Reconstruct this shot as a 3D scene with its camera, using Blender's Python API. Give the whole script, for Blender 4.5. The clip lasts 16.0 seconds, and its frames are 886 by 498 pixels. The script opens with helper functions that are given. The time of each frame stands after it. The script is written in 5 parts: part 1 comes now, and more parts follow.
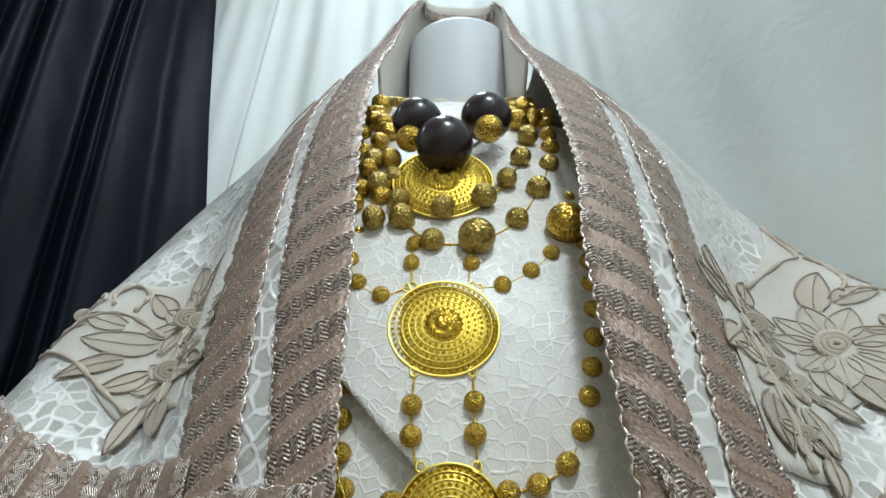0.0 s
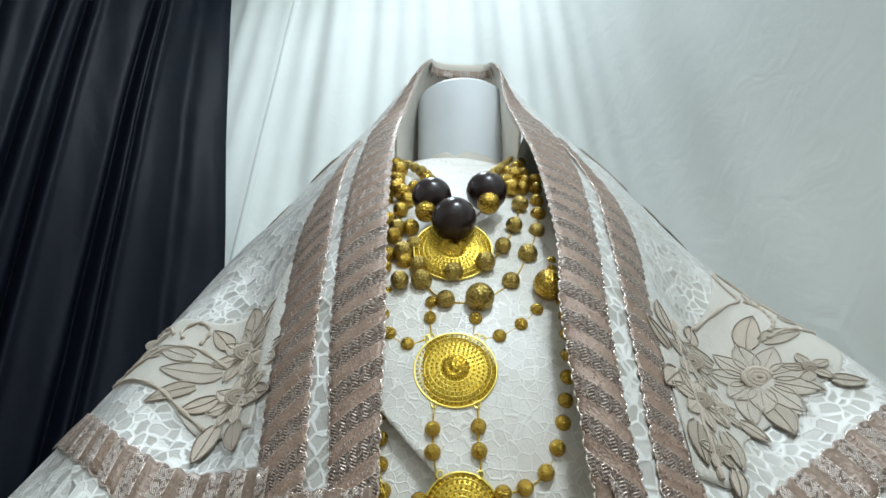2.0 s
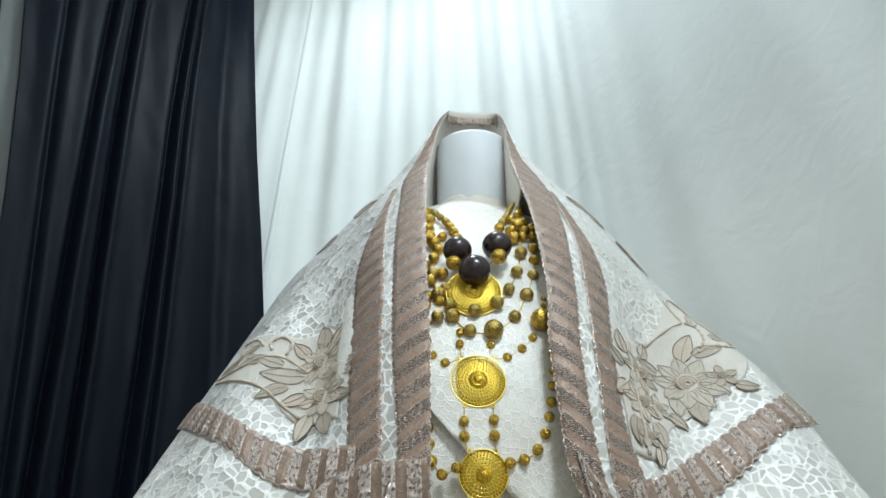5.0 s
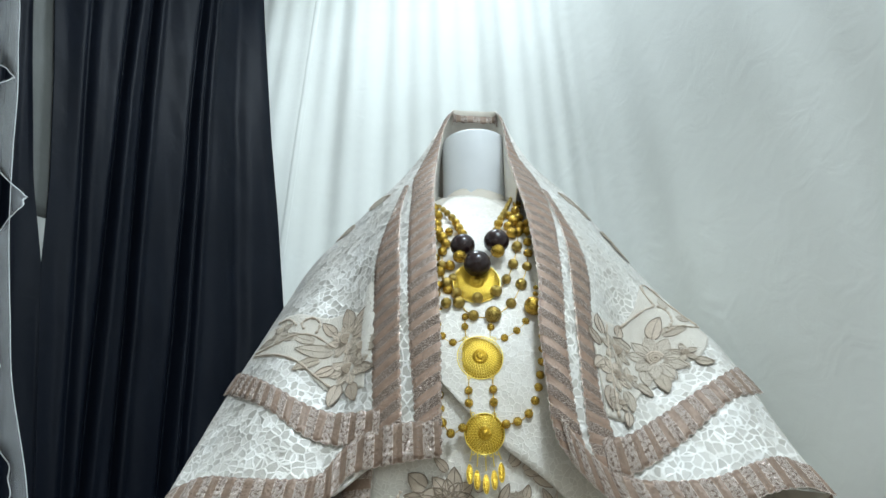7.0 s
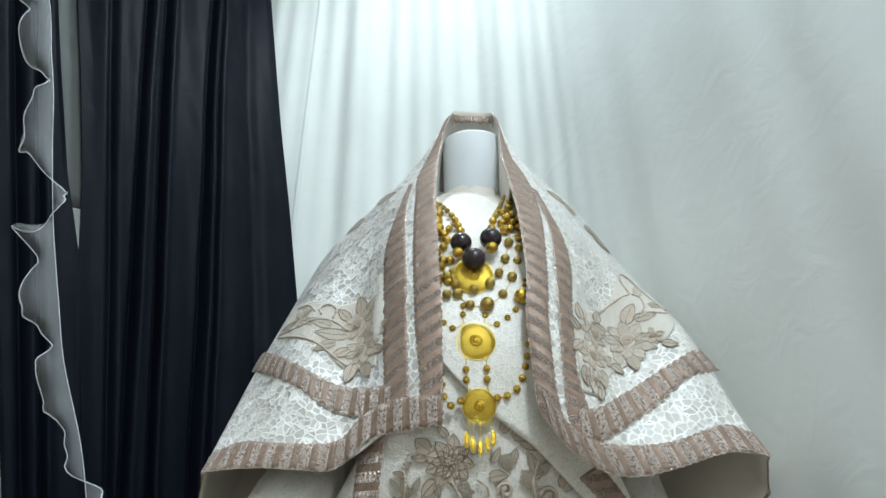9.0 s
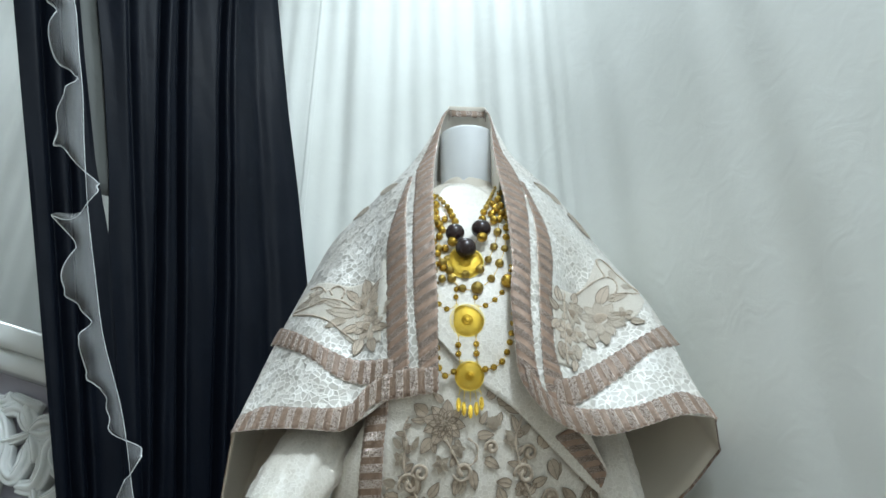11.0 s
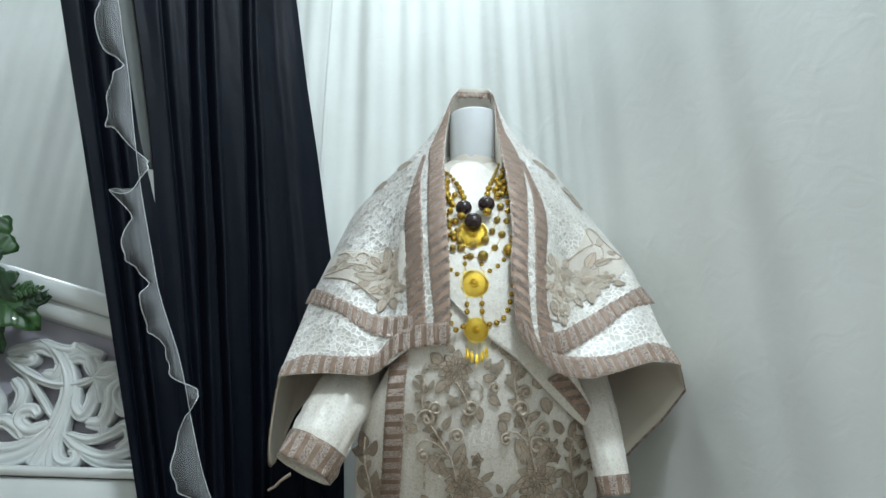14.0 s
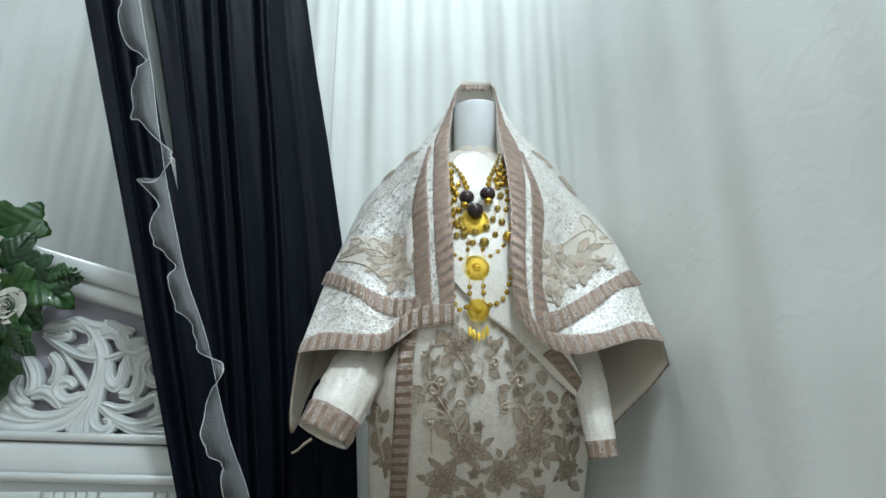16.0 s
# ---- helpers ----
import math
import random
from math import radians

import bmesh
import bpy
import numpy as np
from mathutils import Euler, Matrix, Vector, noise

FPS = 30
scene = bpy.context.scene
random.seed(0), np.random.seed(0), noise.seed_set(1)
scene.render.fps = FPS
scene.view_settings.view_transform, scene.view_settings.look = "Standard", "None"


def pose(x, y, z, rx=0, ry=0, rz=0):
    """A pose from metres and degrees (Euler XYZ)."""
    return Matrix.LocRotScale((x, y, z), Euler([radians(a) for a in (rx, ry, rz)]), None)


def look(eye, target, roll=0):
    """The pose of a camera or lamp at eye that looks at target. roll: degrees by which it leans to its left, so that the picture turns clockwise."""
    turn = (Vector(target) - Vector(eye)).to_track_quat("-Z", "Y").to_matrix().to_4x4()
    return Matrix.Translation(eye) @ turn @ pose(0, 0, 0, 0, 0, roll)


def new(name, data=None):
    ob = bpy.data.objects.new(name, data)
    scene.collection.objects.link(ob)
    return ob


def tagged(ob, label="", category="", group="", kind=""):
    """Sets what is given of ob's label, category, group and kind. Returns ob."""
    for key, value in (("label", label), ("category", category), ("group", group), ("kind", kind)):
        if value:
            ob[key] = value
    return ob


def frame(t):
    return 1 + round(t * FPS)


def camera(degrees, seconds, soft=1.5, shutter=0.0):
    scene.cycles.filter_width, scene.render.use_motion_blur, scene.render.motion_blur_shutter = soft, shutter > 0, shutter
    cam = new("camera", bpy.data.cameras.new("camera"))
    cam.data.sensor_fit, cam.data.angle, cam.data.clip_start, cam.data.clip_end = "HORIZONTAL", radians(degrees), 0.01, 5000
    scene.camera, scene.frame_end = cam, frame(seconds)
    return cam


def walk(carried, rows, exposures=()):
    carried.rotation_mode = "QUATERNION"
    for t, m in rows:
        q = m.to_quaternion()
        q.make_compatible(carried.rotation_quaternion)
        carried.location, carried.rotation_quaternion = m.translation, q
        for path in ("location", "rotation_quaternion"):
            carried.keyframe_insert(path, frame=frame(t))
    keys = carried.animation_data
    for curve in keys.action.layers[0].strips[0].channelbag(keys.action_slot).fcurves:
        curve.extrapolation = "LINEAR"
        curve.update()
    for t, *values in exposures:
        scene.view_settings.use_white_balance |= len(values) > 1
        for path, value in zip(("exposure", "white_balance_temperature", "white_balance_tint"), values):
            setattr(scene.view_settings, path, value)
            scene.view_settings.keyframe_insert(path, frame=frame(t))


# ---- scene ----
cam = camera(68.9, 16.0)
METRES, EYE, TILT, LEAN, TURN = 1.25, 0.78, 37.0, 0.0, 0.0
ROWS = [
    (0.0, 0.0, 0.0, 0.0, 0.0, 0.0, -0.0),
    (0.5, -0.0025, -0.0276, 0.009, -0.1, -0.01, -0.09),
    (1.0, -0.0038, -0.0517, 0.0191, -0.2, -0.03, -0.14),
    (1.5, -0.0046, -0.0765, 0.0294, -0.31, -0.07, -0.22),
    (2.0, -0.0106, -0.1023, 0.0396, -0.4, -0.08, -0.26),
    (2.5, -0.0187, -0.1365, 0.0529, -0.5, -0.1, -0.31),
    (3.0, -0.0235, -0.1676, 0.0657, -0.6, -0.29, -0.37),
    (3.5, -0.0293, -0.2002, 0.0794, -0.74, -0.71, -0.42),
    (4.0, -0.0337, -0.2319, 0.0922, -0.83, -1.28, -0.46),
    (6.5, -0.056, -0.385, 0.1508, -1.03, -5.31, -0.58),
    (7.0, -0.0572, -0.4125, 0.1629, -1.06, -6.05, -0.61),
    (7.5, -0.058, -0.4392, 0.1763, -1.11, -6.79, -0.62),
    (8.0, -0.059, -0.4669, 0.1893, -1.11, -7.5, -0.59),
    (8.5, -0.0606, -0.4982, 0.2029, -1.12, -8.28, -0.6),
    (9.0, -0.0623, -0.5244, 0.2172, -1.13, -8.92, -0.6),
    (11.5, -0.0542, -0.6695, 0.2867, -0.91, -12.56, -0.49),
    (12.0, -0.0564, -0.6968, 0.3005, -0.87, -13.25, -0.47),
    (12.5, -0.0598, -0.7267, 0.3142, -0.8, -14.05, -0.44),
    (13.0, -0.0643, -0.7539, 0.3269, -0.72, -14.83, -0.38),
    (13.5, -0.0681, -0.781, 0.3416, -0.66, -15.67, -0.33),
    (14.0, -0.0701, -0.8046, 0.3552, -0.61, -16.41, -0.27),
    (14.5, -0.0719, -0.8303, 0.3715, -0.54, -17.12, -0.21),
    (15.0, -0.073, -0.8545, 0.3857, -0.46, -17.77, -0.14),
    (15.5, -0.0745, -0.8793, 0.3996, -0.38, -18.39, -0.08),
    (16.0, -0.0729, -0.9001, 0.4162, -0.32, -18.95, -0.03),
]
walk(cam, [(t, pose(0, 0, EYE, TILT, LEAN, TURN) @ pose(METRES * x, METRES * y, METRES * z, 90 + pitch, roll, yaw)) for t, x, y, z, yaw, pitch, roll in ROWS],
     [(0.0, -0.30), (2.5, -0.18), (5.0, -0.08), (16.0, -0.08)])
import functools

# ---- light ----
TOP = 3.3
world = bpy.data.worlds.new("world")
world.use_nodes = True
world.node_tree.nodes["Background"].inputs[0].default_value = (0.75, 0.85, 1.0, 1)
world.node_tree.nodes["Background"].inputs[1].default_value = 0.3
scene.world = world


def area(name, eye, target, size, watts, colour):
    d = bpy.data.lights.new(name, "AREA")
    d.shape, d.size, d.energy, d.color = "DISK", size, watts, colour
    ob = new(name, d)
    ob.matrix_world = look(eye, target)
    return ob


COOL = (0.79, 0.93, 1.02)
# unseen lamps: assumed overhead key, added fill for drape top, added fill for bench
LAMPS = [(0.50, -2.0, TOP - 0.10, 0.55, 108.0), (-0.15, 0.45, TOP - 0.10, 0.36, 18.0), (-2.0, 0.50, TOP - 0.10, 0.36, 14.0)]
for lx, ly, lz, size, watts in LAMPS:
    area("assumed_lamp_light", (lx, ly, lz), (lx, ly, 0), size, watts, COOL)


# ---- materials ----
def material(name, base, rough=0.5, metal=0.0, sheen=0.0, coat=0.0):
    m = bpy.data.materials.new(name)
    m.use_nodes = True
    b = m.node_tree.nodes["Principled BSDF"]
    b.inputs["Base Color"].default_value = (*base, 1)
    b.inputs["Roughness"].default_value = rough
    b.inputs["Metallic"].default_value = metal
    b.inputs["Sheen Weight"].default_value = sheen
    b.inputs["Coat Weight"].default_value = coat
    return m, m.node_tree.nodes, m.node_tree.links, b


def node(nodes, kind, **values):
    n = nodes.new(kind)
    for key, value in values.items():
        n.inputs[key.replace("_", " ")].default_value = value
    return n


def ramp(nodes, stops):
    n = nodes.new("ShaderNodeValToRGB")
    e = n.color_ramp.elements
    while len(e) < len(stops):
        e.new(0.5)
    for k, (at, c) in zip(e, stops):
        k.position, k.color = at, (*c, 1) if len(c) == 3 else c
    return n


def grey(v):
    return (v, v, v)


def coords(nodes, links, kind, scale):
    c = nodes.new("ShaderNodeTexCoord")
    m = nodes.new("ShaderNodeMapping")
    m.inputs["Scale"].default_value = scale
    links.new(c.outputs[kind], m.inputs["Vector"])
    return m.outputs["Vector"]


def maths(nodes, links, op, a, b=None):
    n = nodes.new("ShaderNodeMath")
    n.operation = op
    for i, v in enumerate((a, b)):
        if v is None:
            continue
        if isinstance(v, (int, float)):
            n.inputs[i].default_value = v
        else:
            links.new(v, n.inputs[i])
    return n.outputs[0]


def tilt(nodes, links, colour, amount):
    """A normal that leans by a random colour, so that threads and facets glint one by one."""
    g = nodes.new("ShaderNodeNewGeometry")
    s, k, t, u = [nodes.new("ShaderNodeVectorMath") for _ in range(4)]
    s.operation, k.operation, t.operation, u.operation = "SUBTRACT", "SCALE", "ADD", "NORMALIZE"
    s.inputs[1].default_value = (0.5, 0.5, 0.5)
    k.inputs["Scale"].default_value = amount
    links.new(colour, s.inputs[0]), links.new(s.outputs[0], k.inputs[0]), links.new(g.outputs["Normal"], t.inputs[0])
    links.new(k.outputs[0], t.inputs[1]), links.new(t.outputs[0], u.inputs[0])
    return u.outputs[0]


def bump(nodes, links, b, height, strength, distance, normal=None):
    n = nodes.new("ShaderNodeBump")
    if normal is not None:
        links.new(normal, n.inputs["Normal"])
    n.inputs["Strength"].default_value, n.inputs["Distance"].default_value = strength, distance
    links.new(height, n.inputs["Height"])
    links.new(n.outputs[0], b.inputs["Normal"])


def tone_mix(nodes, links, a, b):
    n = nodes.new("ShaderNodeMix")
    n.data_type, n.blend_type = "RGBA", "MULTIPLY"
    n.inputs["Factor"].default_value = 1.0
    links.new(a, n.inputs[6]), links.new(b, n.inputs[7])
    return n.outputs[2]


def brocade(name, dark, light, cell, vein_width, glint, relief, lean):
    """Satin woven with a crackle of petal shapes parted by glossy veins."""
    m, ns, ln, b = material(name, light, 0.35, sheen=0.1)
    v = coords(ns, ln, "Object", (1, 1, 1))
    nz = node(ns, "ShaderNodeTexNoise", Scale=0.5 / cell, Detail=2.0)
    ln.new(v, nz.inputs["Vector"])
    mix = ns.new("ShaderNodeMix")
    mix.data_type = "VECTOR"
    mix.inputs["Factor"].default_value = cell * 0.9
    ln.new(v, mix.inputs[4]), ln.new(nz.outputs["Color"], mix.inputs[5])
    edge = node(ns, "ShaderNodeTexVoronoi", Scale=1.0 / cell, Randomness=1.0)
    edge.feature = "DISTANCE_TO_EDGE"
    cells = node(ns, "ShaderNodeTexVoronoi", Scale=1.0 / cell, Randomness=1.0)
    for n in (edge, cells):
        ln.new(mix.outputs[1], n.inputs["Vector"])
    vein = ramp(ns, [(0.0, grey(1.0)), (vein_width, grey(0.9)), (vein_width * 2.2, grey(0.0))])
    ln.new(edge.outputs["Distance"], vein.inputs[0])
    sep = ns.new("ShaderNodeSeparateColor")
    ln.new(cells.outputs["Color"], sep.inputs[0])
    patch = node(ns, "ShaderNodeTexNoise", Scale=22.0, Detail=2.0)
    ln.new(v, patch.inputs["Vector"])
    fade = ramp(ns, [(0.35, grey(0.55)), (0.60, grey(1.0))])
    ln.new(patch.outputs[0], fade.inputs[0])
    tone = maths(ns, ln, "MAXIMUM", maths(ns, ln, "MULTIPLY", sep.outputs[0], 0.38), maths(ns, ln, "MULTIPLY", vein.outputs[0], fade.outputs[0]))
    col = ramp(ns, [(0.0, dark), (1.0, light)])
    ln.new(tone, col.inputs[0])
    big = node(ns, "ShaderNodeTexNoise", Scale=9.0, Detail=3.0)
    ln.new(v, big.inputs["Vector"])
    soil = ramp(ns, [(0.3, (0.93, 0.905, 0.87)), (0.7, (1, 1, 1))])
    ln.new(big.outputs[0], soil.inputs[0])
    ln.new(tone_mix(ns, ln, col.outputs[0], soil.outputs[0]), b.inputs["Base Color"])
    rough = ramp(ns, [(0.0, grey(0.5)), (1.0, grey(glint))])
    ln.new(tone, rough.inputs[0])
    ln.new(rough.outputs[0], b.inputs["Roughness"])
    weave = node(ns, "ShaderNodeTexNoise", Scale=520.0, Detail=3.0)
    ln.new(v, weave.inputs["Vector"])
    wrinkle = node(ns, "ShaderNodeTexNoise", Scale=55.0, Detail=3.0)
    ln.new(v, wrinkle.inputs["Vector"])
    h = maths(ns, ln, "ADD", maths(ns, ln, "MULTIPLY", vein.outputs[0], 0.7 * relief),
              maths(ns, ln, "ADD", maths(ns, ln, "MULTIPLY", weave.outputs[0], 0.45), maths(ns, ln, "MULTIPLY", wrinkle.outputs[0], 2.2)))
    b.inputs["Coat Weight"].default_value, b.inputs["Coat Roughness"].default_value = 0.8 if lean > 0.3 else 0.15, 0.28
    both = ns.new("ShaderNodeMix")
    both.data_type = "RGBA"
    both.inputs["Factor"].default_value = 0.40 if lean > 0.3 else 0.85
    ln.new(cells.outputs["Color"], both.inputs[6]), ln.new(weave.outputs["Color"], both.inputs[7])
    bump(ns, ln, b, h, 0.5, 0.0012, tilt(ns, ln, both.outputs[2], lean))
    return m


def ribbon_cloth(name, slant, glitter, pitch=0.030):
    """Taupe ribbon: pale satin bars by turns with dark bars of glittering chevron thread."""
    m, ns, ln, b = material(name, (0.3, 0.22, 0.18), 0.4, metal=0.2)
    c = ns.new("ShaderNodeTexCoord")
    s = ns.new("ShaderNodeSeparateXYZ")
    ln.new(c.outputs["UV"], s.inputs[0])
    d = maths(ns, ln, "ADD", s.outputs[0], maths(ns, ln, "MULTIPLY", s.outputs[1], slant))
    bars = maths(ns, ln, "SINE", maths(ns, ln, "MULTIPLY", d, 2 * math.pi / pitch))
    zig = maths(ns, ln, "PINGPONG", s.outputs[1], 0.0045)
    thread = maths(ns, ln, "SINE", maths(ns, ln, "MULTIPLY", maths(ns, ln, "ADD", d, zig), 2 * math.pi / 0.0024))
    dark = ramp(ns, [(0.44, grey(0.0)), (0.52, grey(1.0))])
    ln.new(maths(ns, ln, "ADD", maths(ns, ln, "MULTIPLY", bars, 0.5), 0.5), dark.inputs[0])
    nz = node(ns, "ShaderNodeTexNoise", Scale=420.0 if slant else 230.0, Detail=3.0)
    ln.new(c.outputs["UV"], nz.inputs["Vector"])
    lots = node(ns, "ShaderNodeTexNoise", Scale=60.0, Detail=3.0)
    ln.new(c.outputs["UV"], lots.inputs["Vector"])
    th = maths(ns, ln, "ADD", maths(ns, ln, "MULTIPLY", thread, 0.5), 0.5)
    fleck = ramp(ns, [(0.45, grey(0.0)), (0.53, grey(1.0))] if slant else [(0.43, grey(0.0)), (0.50, grey(1.0))])
    ln.new(nz.outputs[0], fleck.inputs[0])
    crest = ramp(ns, [(0.25, grey(0.15)), (0.60, grey(1.0))])
    ln.new(th, crest.inputs[0])
    spark = maths(ns, ln, "MULTIPLY", maths(ns, ln, "MULTIPLY", fleck.outputs[0], dark.outputs[0]), crest.outputs[0])
    line = ramp(ns, [(0.40, grey(0.0)), (0.455, grey(1.0)), (0.51, grey(0.0))])
    ln.new(maths(ns, ln, "ADD", maths(ns, ln, "MULTIPLY", bars, 0.5), 0.5), line.inputs[0])
    spark = maths(ns, ln, "MAXIMUM", spark, maths(ns, ln, "MULTIPLY", line.outputs[0], fleck.outputs[0]))
    spark = maths(ns, ln, "MULTIPLY", spark, glitter)
    pale = ramp(ns, [(0.3, (0.29, 0.19, 0.14)), (0.7, (0.38, 0.255, 0.19))] if slant else [(0.3, (0.22, 0.148, 0.108)), (0.7, (0.29, 0.198, 0.145))])
    ln.new(lots.outputs[0], pale.inputs[0])
    deep = ramp(ns, [(0.0, (0.125, 0.084, 0.064)), (1.0, (0.27, 0.185, 0.14))])
    ln.new(th, deep.inputs[0])
    mx = ns.new("ShaderNodeMix")
    mx.data_type = "RGBA"
    ln.new(dark.outputs[0], mx.inputs["Factor"]), ln.new(pale.outputs[0], mx.inputs[6]), ln.new(deep.outputs[0], mx.inputs[7])
    my = ns.new("ShaderNodeMix")
    my.data_type = "RGBA"
    my.inputs[7].default_value = (1.0, 0.85, 0.76, 1)
    ln.new(spark, my.inputs["Factor"]), ln.new(mx.outputs[2], my.inputs[6])
    ln.new(my.outputs[2], b.inputs["Base Color"])
    ro = ramp(ns, [(0.0, grey(0.42)), (1.0, grey(0.22))])
    ln.new(spark, ro.inputs[0])
    ln.new(ro.outputs[0], b.inputs["Roughness"])
    ln.new(maths(ns, ln, "ADD", maths(ns, ln, "MULTIPLY", spark, 0.75 if slant else 0.35), 0.15), b.inputs["Metallic"])
    h = maths(ns, ln, "ADD", maths(ns, ln, "MULTIPLY", maths(ns, ln, "MULTIPLY", th, dark.outputs[0]), 1.0), maths(ns, ln, "MULTIPLY", nz.outputs[0], 0.9))
    bump(ns, ln, b, h, 0.8, 0.0010, tilt(ns, ln, nz.outputs["Color"], 0.9))
    return m


def plain_cloth(name, a, c, rough, fold=0.0, sheen=0.2, weave=900.0, crease=0.0):
    m, ns, ln, b = material(name, a, rough, sheen=sheen)
    v = coords(ns, ln, "UV", (1, 1, 1))
    n1 = node(ns, "ShaderNodeTexNoise", Scale=3.0, Detail=5.0)
    n2 = node(ns, "ShaderNodeTexNoise", Scale=weave, Detail=1.0)
    n3 = node(ns, "ShaderNodeTexNoise", Scale=14.0, Detail=4.0, Distortion=1.2)
    for n in (n1, n2, n3):
        ln.new(v, n.inputs["Vector"])
    col = ramp(ns, [(0.3, c), (0.7, a)])
    ln.new(n1.outputs[0], col.inputs[0])
    ln.new(col.outputs[0], b.inputs["Base Color"])
    h = maths(ns, ln, "ADD", maths(ns, ln, "MULTIPLY", n2.outputs[0], 0.12), maths(ns, ln, "MULTIPLY", n3.outputs[0], 1.0 + fold))
    if crease:
        # packing creases, here and there
        far = node(ns, "ShaderNodeTexNoise", Scale=1.7, Detail=2.0)
        bent = ns.new("ShaderNodeMix")
        bent.data_type = "VECTOR"
        bent.inputs["Factor"].default_value = 0.22
        lines = node(ns, "ShaderNodeTexVoronoi", Scale=2.6, Randomness=1.0)
        lines.feature = "DISTANCE_TO_EDGE"
        thin = ramp(ns, [(0.0, grey(1.0)), (0.022, grey(0.0))])
        some = ramp(ns, [(0.52, grey(0.0)), (0.66, grey(1.0))])
        ln.new(v, far.inputs["Vector"]), ln.new(v, bent.inputs[4]), ln.new(far.outputs["Color"], bent.inputs[5])
        ln.new(bent.outputs[1], lines.inputs["Vector"]), ln.new(lines.outputs["Distance"], thin.inputs[0]), ln.new(far.outputs[0], some.inputs[0])
        h = maths(ns, ln, "ADD", h, maths(ns, ln, "MULTIPLY", maths(ns, ln, "MULTIPLY", thin.outputs[0], some.outputs[0]), crease))
    bump(ns, ln, b, h, 0.35, 0.004)
    return m


def thread_work(name, a, c):
    """Dense satin stitch."""
    m, ns, ln, b = material(name, a, 0.42, sheen=0.2)
    v = coords(ns, ln, "Object", (1, 1, 1))
    n1 = node(ns, "ShaderNodeTexNoise", Scale=120.0, Detail=3.0)
    w = node(ns, "ShaderNodeTexWave", Scale=260.0, Distortion=7.0, Detail=2.0)
    ln.new(v, n1.inputs["Vector"]), ln.new(v, w.inputs["Vector"])
    col = ramp(ns, [(0.25, c), (0.75, a)])
    geo = ns.new("ShaderNodeNewGeometry")
    mixed = maths(ns, ln, "ADD", maths(ns, ln, "MULTIPLY", n1.outputs[0], 0.35), maths(ns, ln, "MULTIPLY", w.outputs[0], 0.35))
    ln.new(maths(ns, ln, "ADD", mixed, maths(ns, ln, "MULTIPLY", geo.outputs["Random Per Island"], 0.4)), col.inputs[0])
    ln.new(col.outputs[0], b.inputs["Base Color"])
    bump(ns, ln, b, w.outputs[0], 0.6, 0.0008)
    return m


def gold(name, a, c, rough, scale):
    m, ns, ln, b = material(name, a, rough, metal=1.0)
    v = coords(ns, ln, "Object", (1, 1, 1))
    vo = node(ns, "ShaderNodeTexVoronoi", Scale=scale)
    ln.new(v, vo.inputs["Vector"])
    n1 = node(ns, "ShaderNodeTexNoise", Scale=scale * 0.35, Detail=3.0)
    ln.new(v, n1.inputs["Vector"])
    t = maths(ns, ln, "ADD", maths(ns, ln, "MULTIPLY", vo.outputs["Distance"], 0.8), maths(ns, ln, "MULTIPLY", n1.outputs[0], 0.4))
    # darker tone in the pits between bumps, shade put into the colour
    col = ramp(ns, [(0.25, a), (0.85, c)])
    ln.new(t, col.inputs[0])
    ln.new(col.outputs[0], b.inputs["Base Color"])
    bump(ns, ln, b, vo.outputs["Distance"], 0.7, -0.0014)
    return m


def paint(name, a, rough, coat=0.3):
    m, ns, ln, b = material(name, a, rough, coat=coat)
    v = coords(ns, ln, "Object", (1, 1, 1))
    n1 = node(ns, "ShaderNodeTexNoise", Scale=6.0, Detail=4.0)
    n2 = node(ns, "ShaderNodeTexNoise", Scale=60.0, Detail=3.0)
    ln.new(v, n1.inputs["Vector"]), ln.new(v, n2.inputs["Vector"])
    col = ramp(ns, [(0.3, tuple(x * 0.9 for x in a)), (0.7, a)])
    ln.new(n1.outputs[0], col.inputs[0])
    ln.new(col.outputs[0], b.inputs["Base Color"])
    bump(ns, ln, b, n2.outputs[0], 0.1, 0.002)
    return m


def leaf_skin(name, a, c):
    m, ns, ln, b = material(name, a, 0.38, coat=0.2)
    v = coords(ns, ln, "UV", (1, 1, 1))
    s = ns.new("ShaderNodeSeparateXYZ")
    ln.new(v, s.inputs[0])
    # midrib and side veins
    side = maths(ns, ln, "ABSOLUTE", maths(ns, ln, "SUBTRACT", s.outputs[1], 0.5))
    veins = maths(ns, ln, "SINE", maths(ns, ln, "MULTIPLY", maths(ns, ln, "SUBTRACT", s.outputs[0], side), 42.0))
    n1 = node(ns, "ShaderNodeTexNoise", Scale=5.0, Detail=4.0)
    ln.new(v, n1.inputs["Vector"])
    col = ramp(ns, [(0.2, c), (0.8, a)])
    ln.new(maths(ns, ln, "ADD", n1.outputs[0], maths(ns, ln, "MULTIPLY", veins, 0.12)), col.inputs[0])
    ln.new(col.outputs[0], b.inputs["Base Color"])
    bump(ns, ln, b, veins, 0.4, 0.002)
    return m


